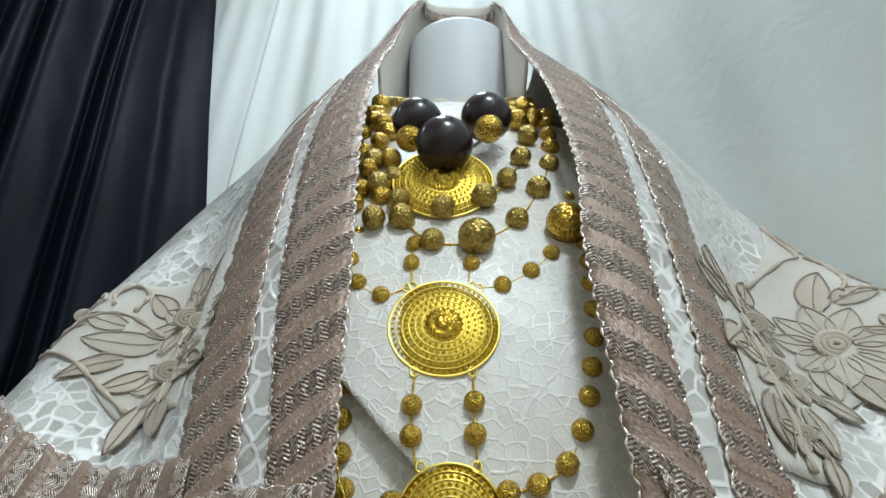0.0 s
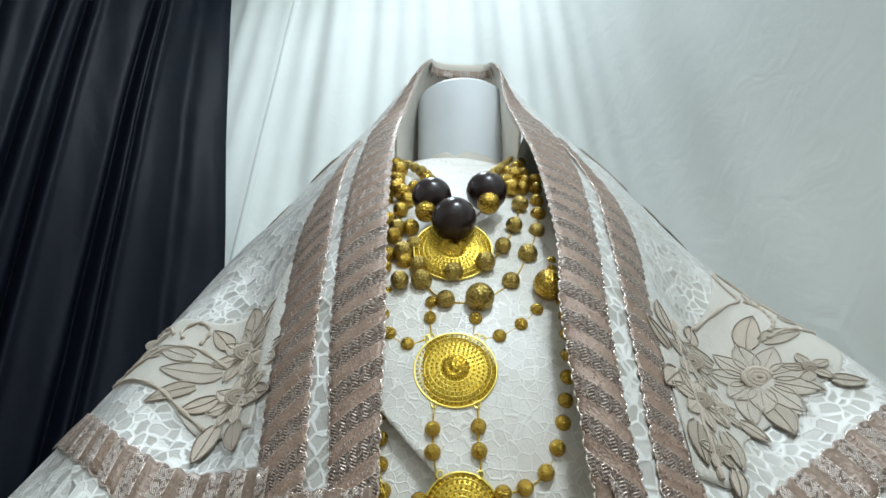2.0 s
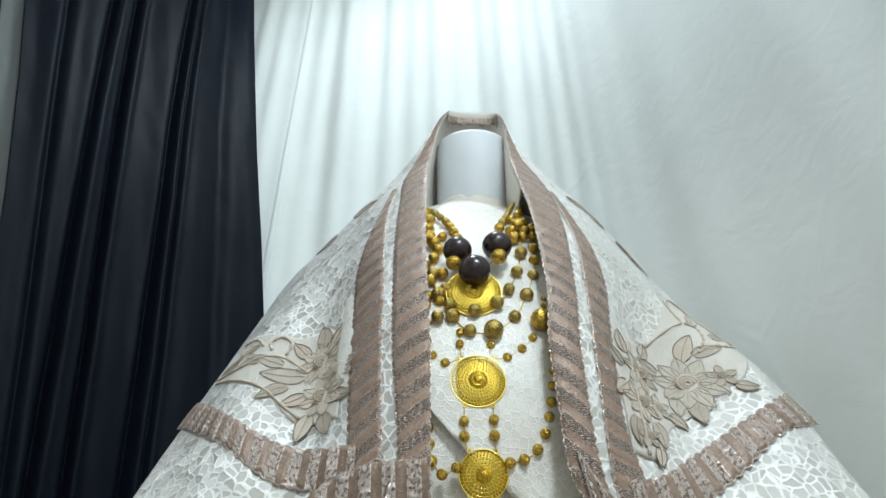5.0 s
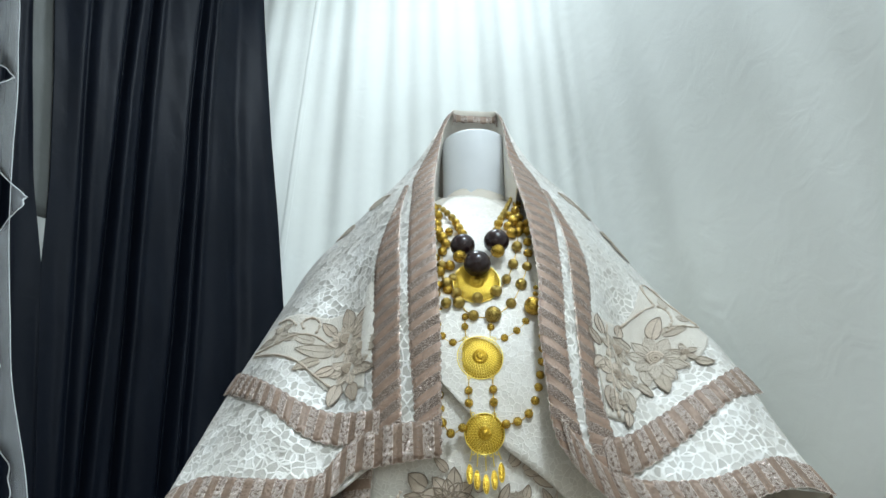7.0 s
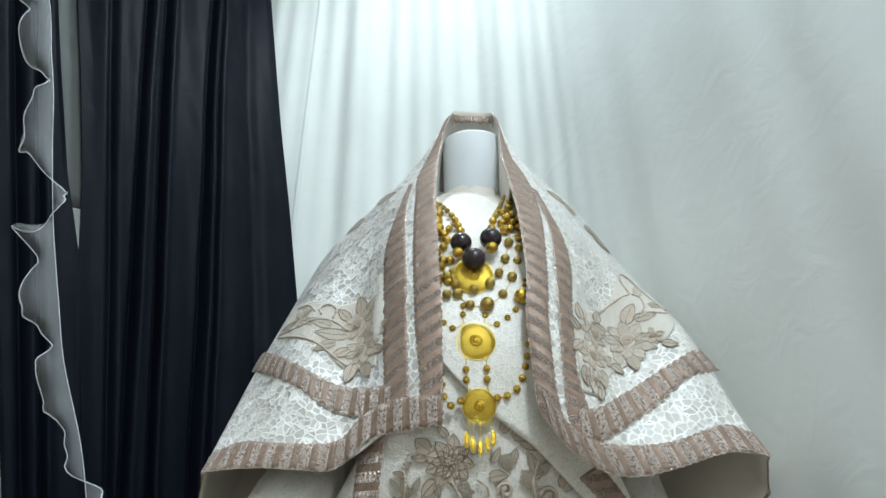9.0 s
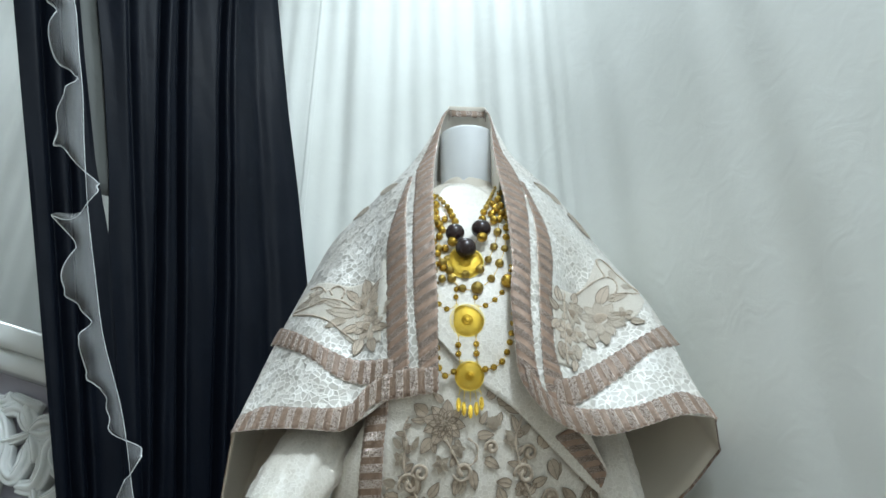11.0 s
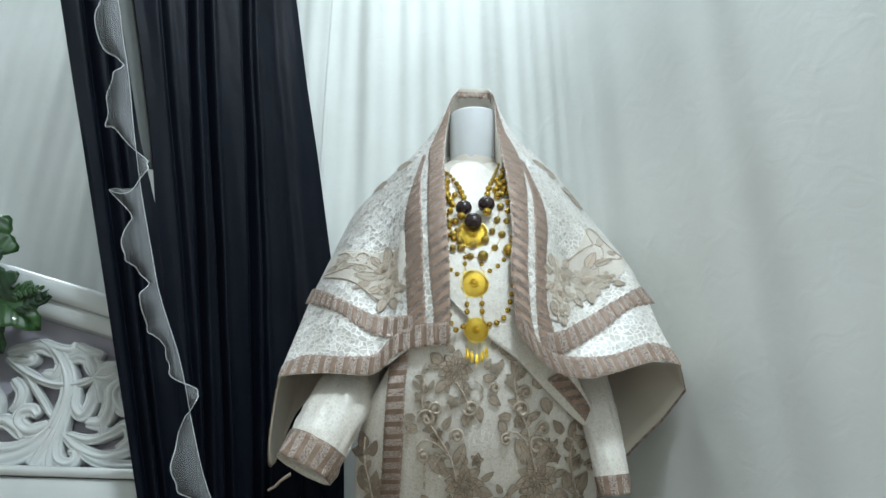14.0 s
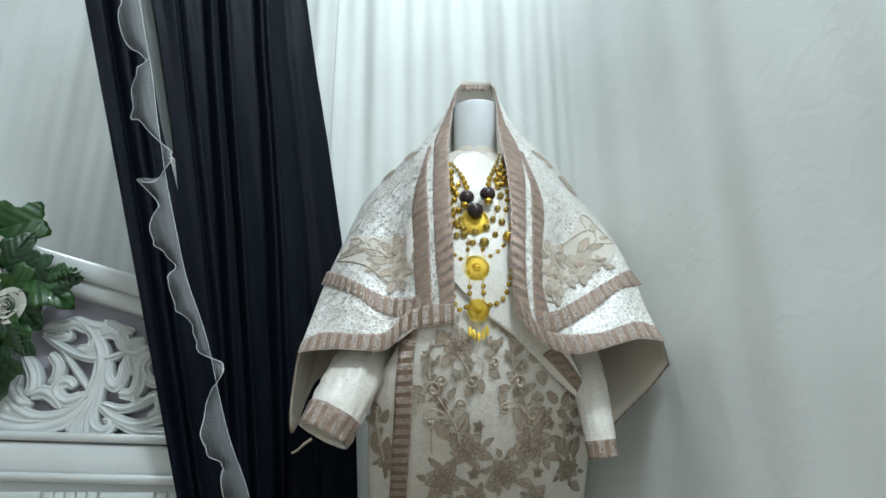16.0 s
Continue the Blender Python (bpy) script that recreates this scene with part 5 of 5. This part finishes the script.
LONG = [(0.0955, 1.045), (0.0955, 1.028), (0.094, 1.009), (0.092, 0.988), (0.089, 0.968), (0.085, 0.948), (0.081, 0.930), (0.075, 0.911), (0.065, 0.893), (0.049, 0.882), (0.033, 0.878)]
for line in (LONG, [(-0.026, 0.873), (-0.042, 0.866), (-0.053, 0.884), (-0.056, 0.903), (-0.057, 0.922), (-0.058, 0.942)]):
    string(layered, "chain", line, 0.0007, GOLD, 0.013)
    for i, (x, z) in enumerate(line):
        bead(layered, x, z, 0.0064, "gold", -0.014 if x < -0.05 else 0.0, "", i)
for i, (x, z) in enumerate(((-0.017, 0.815), (-0.0075, 0.808), (0.0045, 0.803), (0.0155, 0.808), (0.025, 0.817))):
    drop = string(layered, "tassel_chain", [(0.0035 + (x - 0.0035) * 0.85, 0.842), (x, z + 0.016)], 0.0009, GOLD_DISC, 0.014)
    bm = bmesh.new()
    bmesh.ops.create_uvsphere(bm, u_segments=12, v_segments=8, radius=1, matrix=Matrix.Translation((x, chest_y(x, z) - 0.014, z)) @ Matrix.Diagonal((0.0045, 0.002, 0.0125, 1)))
    part("tassel_drop", bm, GOLD, drop)
    bm = bmesh.new()
    tube_into(bm, [(x + 0.0042 * math.cos(2 * math.pi * k / 20), chest_y(x, z) - 0.015, z + 0.0125 * math.sin(2 * math.pi * k / 20)) for k in range(20)], 0.0006, 5, True)
    part("tassel_rim", bm, GOLD_DISC, drop)

# ---- carved bench ----
bench = thing("carved_bench", "white gloss carved wooden bench back with scrolling leaves", "bench")


def rail(name, line, profile, n=60):
    """Sweeps a closed profile of (forward, up) offsets along a line in x and z."""
    def at(u, v):
        x, z = along(line, u)
        f, h = along(profile + profile[:1], v)
        return (x, 0.92 - f, z + h)
    return sheet(name, at, n, 4 * len(profile), GLOSS, bench)


ARCH = [(-2.5, 1.42), (-1.95, 1.335), (-1.621, 1.259), (-1.466, 1.217), (-1.312, 1.172), (-1.14, 1.121), (-0.95, 1.06), (-0.84, 1.02)]
rail("top_rail", ARCH, [(-0.09, 0.0), (0.030, 0.0), (0.036, -0.010), (0.034, -0.058), (0.022, -0.068), (-0.09, -0.07)])
rail("under_rail", [(x, z - 0.068) for x, z in ARCH], [(-0.09, 0.0), (0.004, 0.0), (0.010, -0.012), (0.008, -0.044), (-0.004, -0.056), (-0.09, -0.058)])
rail("ledge", [(-2.5, 0.630), (-1.484, 0.598), (-0.928, 0.580), (-0.80, 0.576)], [(-0.09, 0.012), (0.026, 0.012), (0.034, 0.004), (0.030, -0.010), (0.016, -0.016), (-0.09, -0.016)])
rail("cushion_moulding", [(-2.5, 0.606), (-1.48, 0.576), (-0.9, 0.558), (-0.80, 0.555)], [(-0.09, 0.0), (0.010, 0.0), (0.018, -0.03), (0.020, -0.06), (0.010, -0.088), (-0.09, -0.09)])
rail("lower_ledge", [(-2.5, 0.512), (-1.457, 0.482), (-0.877, 0.466), (-0.78, 0.463)], [(-0.09, 0.006), (0.034, 0.006), (0.042, -0.002), (0.036, -0.016), (0.02, -0.024), (-0.09, -0.024)])
sheet("backing_panel", lambda u, v: (-2.5 + 1.7 * u, 0.99, 0.08 + v * (along(ARCH, 0.02 + 0.98 * u)[1] - 0.14)), 30, 12, MAUVE, bench, "mauve cloth backing behind the carving", thick=0.01)
bm = bmesh.new()
box_into(bm, (-2.5, 0.93, 0.0), (-0.78, 0.98, 0.46))
part("lower_panel", bm, GLOSS, bench, smooth=False)
for k in range(10):
    for j in range(2):
        x, z = -2.535 + 0.175 * k, 0.435 - 0.17 * j - 0.012 * (k / 10)
        for i in range(5):
            bm = bmesh.new()
            if (k + j) % 2:
                box_into(bm, (x + 0.034 * i, 0.912, z - 0.155), (x + 0.034 * i + 0.028, 0.932, z), 0.004)
            else:
                box_into(bm, (x, 0.912, z - 0.031 * (i + 1) + 0.004), (x + 0.165, 0.932, z - 0.031 * i), 0.004)
            part("slat", bm, GLOSS, bench)


def on_bench(a, b):
    return (-1.5833 + 0.00073965 * a + 0.000124 * b, 1.0598 - 0.0007335 * b)


def carved(line, w0, w1, deep=0.024, tip=0.25):
    """A carved acanthus blade: two rounded flanks with a groove between, tapering to its tip."""
    pts = [on_bench(*p) for p in line]
    n = 10 + 5 * len(line)
    section = ((-1.0, -0.9), (-1.0, 0.30), (-0.9, 0.52), (-0.62, 0.55), (-0.5, 0.40), (-0.34, 0.72), (-0.05, 1.0), (0.1, 0.98), (0.42, 0.70), (0.55, 0.42), (0.68, 0.58), (0.9, 0.50), (1.0, 0.25), (1.0, -0.9))
    bm = bmesh.new()
    rows = []
    for i in range(n + 1):
        t = i / n
        p, d = along(pts, t), along(pts, min(t + 0.02, 1)) - along(pts, max(t - 0.02, 0))
        d = d / (np.linalg.norm(d) + 1e-9)
        w = 0.00098 * (w0 + (w1 - w0) * t) * (1 - (1 - tip) * max(0, (t - 0.78) / 0.22) ** 2) * (0.72 + 0.28 * min(1, 6 * t))
        h = deep * (0.65 + 0.35 * math.sin(math.pi * t))
        rows.append([bm.verts.new((p[0] - d[1] * w * a, 0.948 - h * b, p[1] + d[0] * w * a)) for a, b in section])
    for a, b in zip(rows, rows[1:]):
        for k in range(len(section) - 1):
            bm.faces.new((a[k], b[k], b[k + 1], a[k + 1]))
    bm.faces.new(rows[0]), bm.faces.new(rows[-1][::-1])
    return part("carved_scroll", bm, GLOSS, bench)


carved(((395, 480), (440, 395), (456, 305), (440, 230), (400, 165), (330, 112)), 34, 16, 0.030)
carved(((440, 400), (400, 500), (350, 570), (312, 625)), 18, 30, 0.026, 0.7)
carved(((450, 400), (420, 500), (392, 570), (382, 630)), 16, 26, 0.028, 0.7)
carved(((445, 420), (415, 520), (415, 590), (450, 615), (485, 600), (485, 570), (460, 568)), 18, 18, 0.026, 0.6)
carved(((420, 440), (340, 540), (220, 592), (80, 600), (-80, 560)), 24, 34)
carved(((400, 455), (290, 540), (160, 555), (75, 515), (40, 470)), 18, 22)
carved(((250, 560), (140, 575), (40, 560), (-60, 510)), 14, 24, 0.020)
carved(((375, 465), (300, 488), (256, 455), (266, 415), (308, 404), (330, 428)), 24, 22, 0.028, 0.6)
carved(((385, 430), (325, 335), (265, 245), (205, 185)), 11, 12, 0.018, 0.8)
carved(((195, 188), (280, 250), (380, 296), (480, 300), (560, 272)), 16, 13, 0.026, 0.8)
carved(((195, 165), (270, 150), (350, 140), (395, 180)), 20, 26)
carved(((400, 160), (425, 215), (400, 265), (345, 255)), 22, 26, 0.026, 0.5)
carved(((260, 170), (300, 195), (240, 205), (205, 188)), 20, 14)
carved(((455, 195), (500, 182), (545, 205), (562, 262)), 20, 26)
carved(((562, 268), (600, 235), (650, 232)), 18, 26, 0.026, 0.5)
carved(((562, 268), (615, 275), (668, 250)), 16, 22, 0.026, 0.5)
carved(((555, 262), (535, 210), (545, 160)), 16, 22, 0.026, 0.5)
carved(((485, 315), (478, 385), (512, 425), (545, 380), (556, 300)), 20, 22)
carved(((565, 285), (585, 330), (588, 375)), 18, 26, 0.026, 0.4)
carved(((530, 455), (590, 452), (622, 395), (632, 315), (690, 262)), 22, 30, 0.028, 0.6)
carved(((700, 265), (645, 335), (672, 405), (715, 402), (712, 360)), 20, 18)
carved(((430, 495), (500, 555), (600, 588), (720, 560), (830, 530)), 16, 22)
carved(((455, 500), (545, 522), (640, 492), (690, 465), (705, 520), (650, 560)), 14, 20, 0.026, 0.6)
carved(((470, 545), (590, 612), (760, 625), (860, 600)), 14, 24, 0.022)
carved(((590, 460), (600, 500), (560, 530)), 18, 14)
carved(((340, 118), (400, 148), (462, 155), (478, 122)), 16, 20)
carved(((482, 135), (540, 165), (590, 182)), 16, 20, 0.022, 0.6)
carved(((110, 290), (150, 370), (145, 430), (110, 455)), 20, 26)
carved(((225, 280), (262, 330), (250, 385), (215, 405)), 20, 20)
carved(((85, 370), (60, 430), (95, 490), (140, 500)), 18, 24)
carved(((140, 462), (200, 448), (255, 480), (275, 520)), 22, 26, 0.028)
carved(((-60, 400), (-10, 470), (50, 530)), 20, 26)
carved(((-90, 300), (-40, 350), (30, 380), (70, 350)), 20, 18)
carved(((730, 420), (780, 470), (830, 560)), 20, 22)
carved(((700, 200), (760, 260), (800, 340)), 16, 24)

# ---- flowers on the bench ----
spray = thing("flower_arrangement", "silk flower spray of ivy leaves and cream roses on the bench", "flowers")


def ivy(at, size, turn, tip, mat):
    """A lobed leaf, cupped along its midrib."""
    def edge(a):
        return size * (0.68 + 0.13 * math.cos(5 * a) + 0.13 * math.cos(2 * a) + 0.10 * math.cos(a) + 0.03 * math.cos(17 * a))
    m = Matrix.Translation(at) @ Euler((math.radians(90 + tip), 0, math.radians(random.uniform(-25, 25)))).to_matrix().to_4x4() @ Matrix.Rotation(math.radians(turn), 4, "Z")

    def point(u, v):
        a = 2 * math.pi * u
        q = edge(a) * v
        x, y = q * math.cos(a), q * math.sin(a)
        return m @ Vector((x, y, 0.25 * abs(y) - 0.9 * (x * x + y * y) / size * 0.4))
    ob = sheet("leaf", point, 40, 6, mat, spray, thick=0.0015)
    layer = ob.data.uv_layers[0].data
    inv = m.inverted()
    for loop in ob.data.loops:
        p = inv @ ob.data.vertices[loop.vertex_index].co
        layer[loop.index].uv = (0.5 + p.x / size * 0.5, 0.5 + p.y / size * 0.5)
    return ob


ivy((-1.5, 0.82, 1.27), 0.131, 200, 12, LEAF)
ivy((-1.42, 0.8, 0.985), 0.088, 310, 8, LEAF_D)
ivy((-1.56, 0.77, 0.965), 0.100, 120, -15, LEAF)
ivy((-1.47, 0.79, 1.15), 0.088, 60, 14, LEAF_D)
ivy((-1.6, 0.77, 0.7), 0.112, 280, 5, LEAF)
ivy((-1.57, 0.8, 1.15), 0.112, 150, -10, LEAF_D)
ivy((-1.4, 0.8, 1.105), 0.094, 250, 20, LEAF_D)
ivy((-1.37, 0.81, 1.055), 0.106, 330, -15, LEAF)
ivy((-1.44, 0.8, 1.06), 0.094, 20, 25, LEAF)
ivy((-1.51, 0.79, 0.93), 0.106, 260, 0, LEAF_D)
ivy((-1.48, 0.82, 0.82), 0.125, 270, 10, LEAF_D)
ivy((-1.43, 0.8, 0.9), 0.088, 300, 20, LEAF)
ivy((-1.58, 0.78, 0.8), 0.112, 240, -12, LEAF)
ivy((-1.6, 0.8, 1.03), 0.112, 180, 10, LEAF)
ivy((-1.63, 0.78, 1.22), 0.125, 130, -8, LEAF)
ivy((-1.33, 0.83, 1.075), 0.062, 10, 20, LEAF_D)
ivy((-1.55, 0.79, 0.72), 0.100, 270, 15, LEAF_D)
ivy((-1.66, 0.79, 0.92), 0.112, 200, 0, LEAF_D)
ivy((-1.345, 0.835, 1.1), 0.044, 80, 0, LEAF)


def rose(at, r):
    bm = bmesh.new()
    for ring in range(5):
        n = 3 + ring
        for k in range(n):
            a = 2 * math.pi * (k + 0.4 * ring) / n
            q = r * (0.12 + 0.2 * ring)
            g = []
            for i in range(6):
                for j in range(5):
                    s, t = (i / 5 - 0.5) * 1.9 / (1 + 0.25 * ring), j / 4
                    d = q * (0.45 + 0.6 * t + 0.12 * ring * t * t)
                    g.append(bm.verts.new((d * math.cos(a + s), -r * (0.9 - 0.17 * ring) * t * (1 - 0.3 * (2 * i / 5 - 1) ** 2), d * math.sin(a + s))))
            for i in range(5):
                for j in range(4):
                    bm.faces.new((g[i * 5 + j], g[i * 5 + j + 1], g[(i + 1) * 5 + j + 1], g[(i + 1) * 5 + j]))
    bm.transform(Matrix.Translation(at) @ Matrix.Rotation(random.uniform(-0.4, 0.4), 4, "Z"))
    return part("rose", bm, PETAL, spray)


for at, r in (((-1.455, 0.80, 0.985), 0.055), ((-1.555, 0.78, 1.07), 0.06), ((-1.53, 0.78, 0.87), 0.05), ((-1.545, 0.80, 1.18), 0.04)):
    rose(at, 0.78 * r)


def fern(at, angle, length, pairs, mat):
    bm = bmesh.new()
    a = math.radians(angle)
    tube_into(bm, [(at[0] + math.cos(a) * length * t / 8, at[1] - 0.01 * math.sin(t), at[2] + math.sin(a) * length * t / 8) for t in range(9)], 0.0014, 5)
    for k in range(pairs):
        t = (k + 1) / (pairs + 1)
        for side in (-1, 1):
            leaf_into(bm, at[0] + math.cos(a) * length * t, at[2] + math.sin(a) * length * t, a + side * 0.95, length * 0.30 * (1.15 - t), length * 0.055, lambda x, z: at[1] + 0.004 * side, 0.0, 0.004)
    return part("frond", bm, mat, spray)


fern((-1.44, 0.80, 0.955), -62, 0.15, 9, LEAF_D)
fern((-1.38, 0.81, 1.09), 10, 0.12, 6, LEAF)
fern((-1.36, 0.82, 1.03), 35, 0.13, 5, LEAF_D)
fern((-1.50, 0.79, 1.02), 170, 0.12, 7, LEAF)
fern((-1.52, 0.79, 0.95), 200, 0.13, 7, LEAF)
bm = bmesh.new()
for k in range(7):
    tube_into(bm, [(-1.56 + 0.03 * k, 0.885, 1.17 - 0.01 * k), (-1.54 + 0.02 * k, 0.84, 1.08 - 0.03 * k), (-1.53 + 0.015 * k, 0.81, 0.95 - 0.03 * k)], 0.003, 5)
part("stem", bm, LEAF_D, spray)
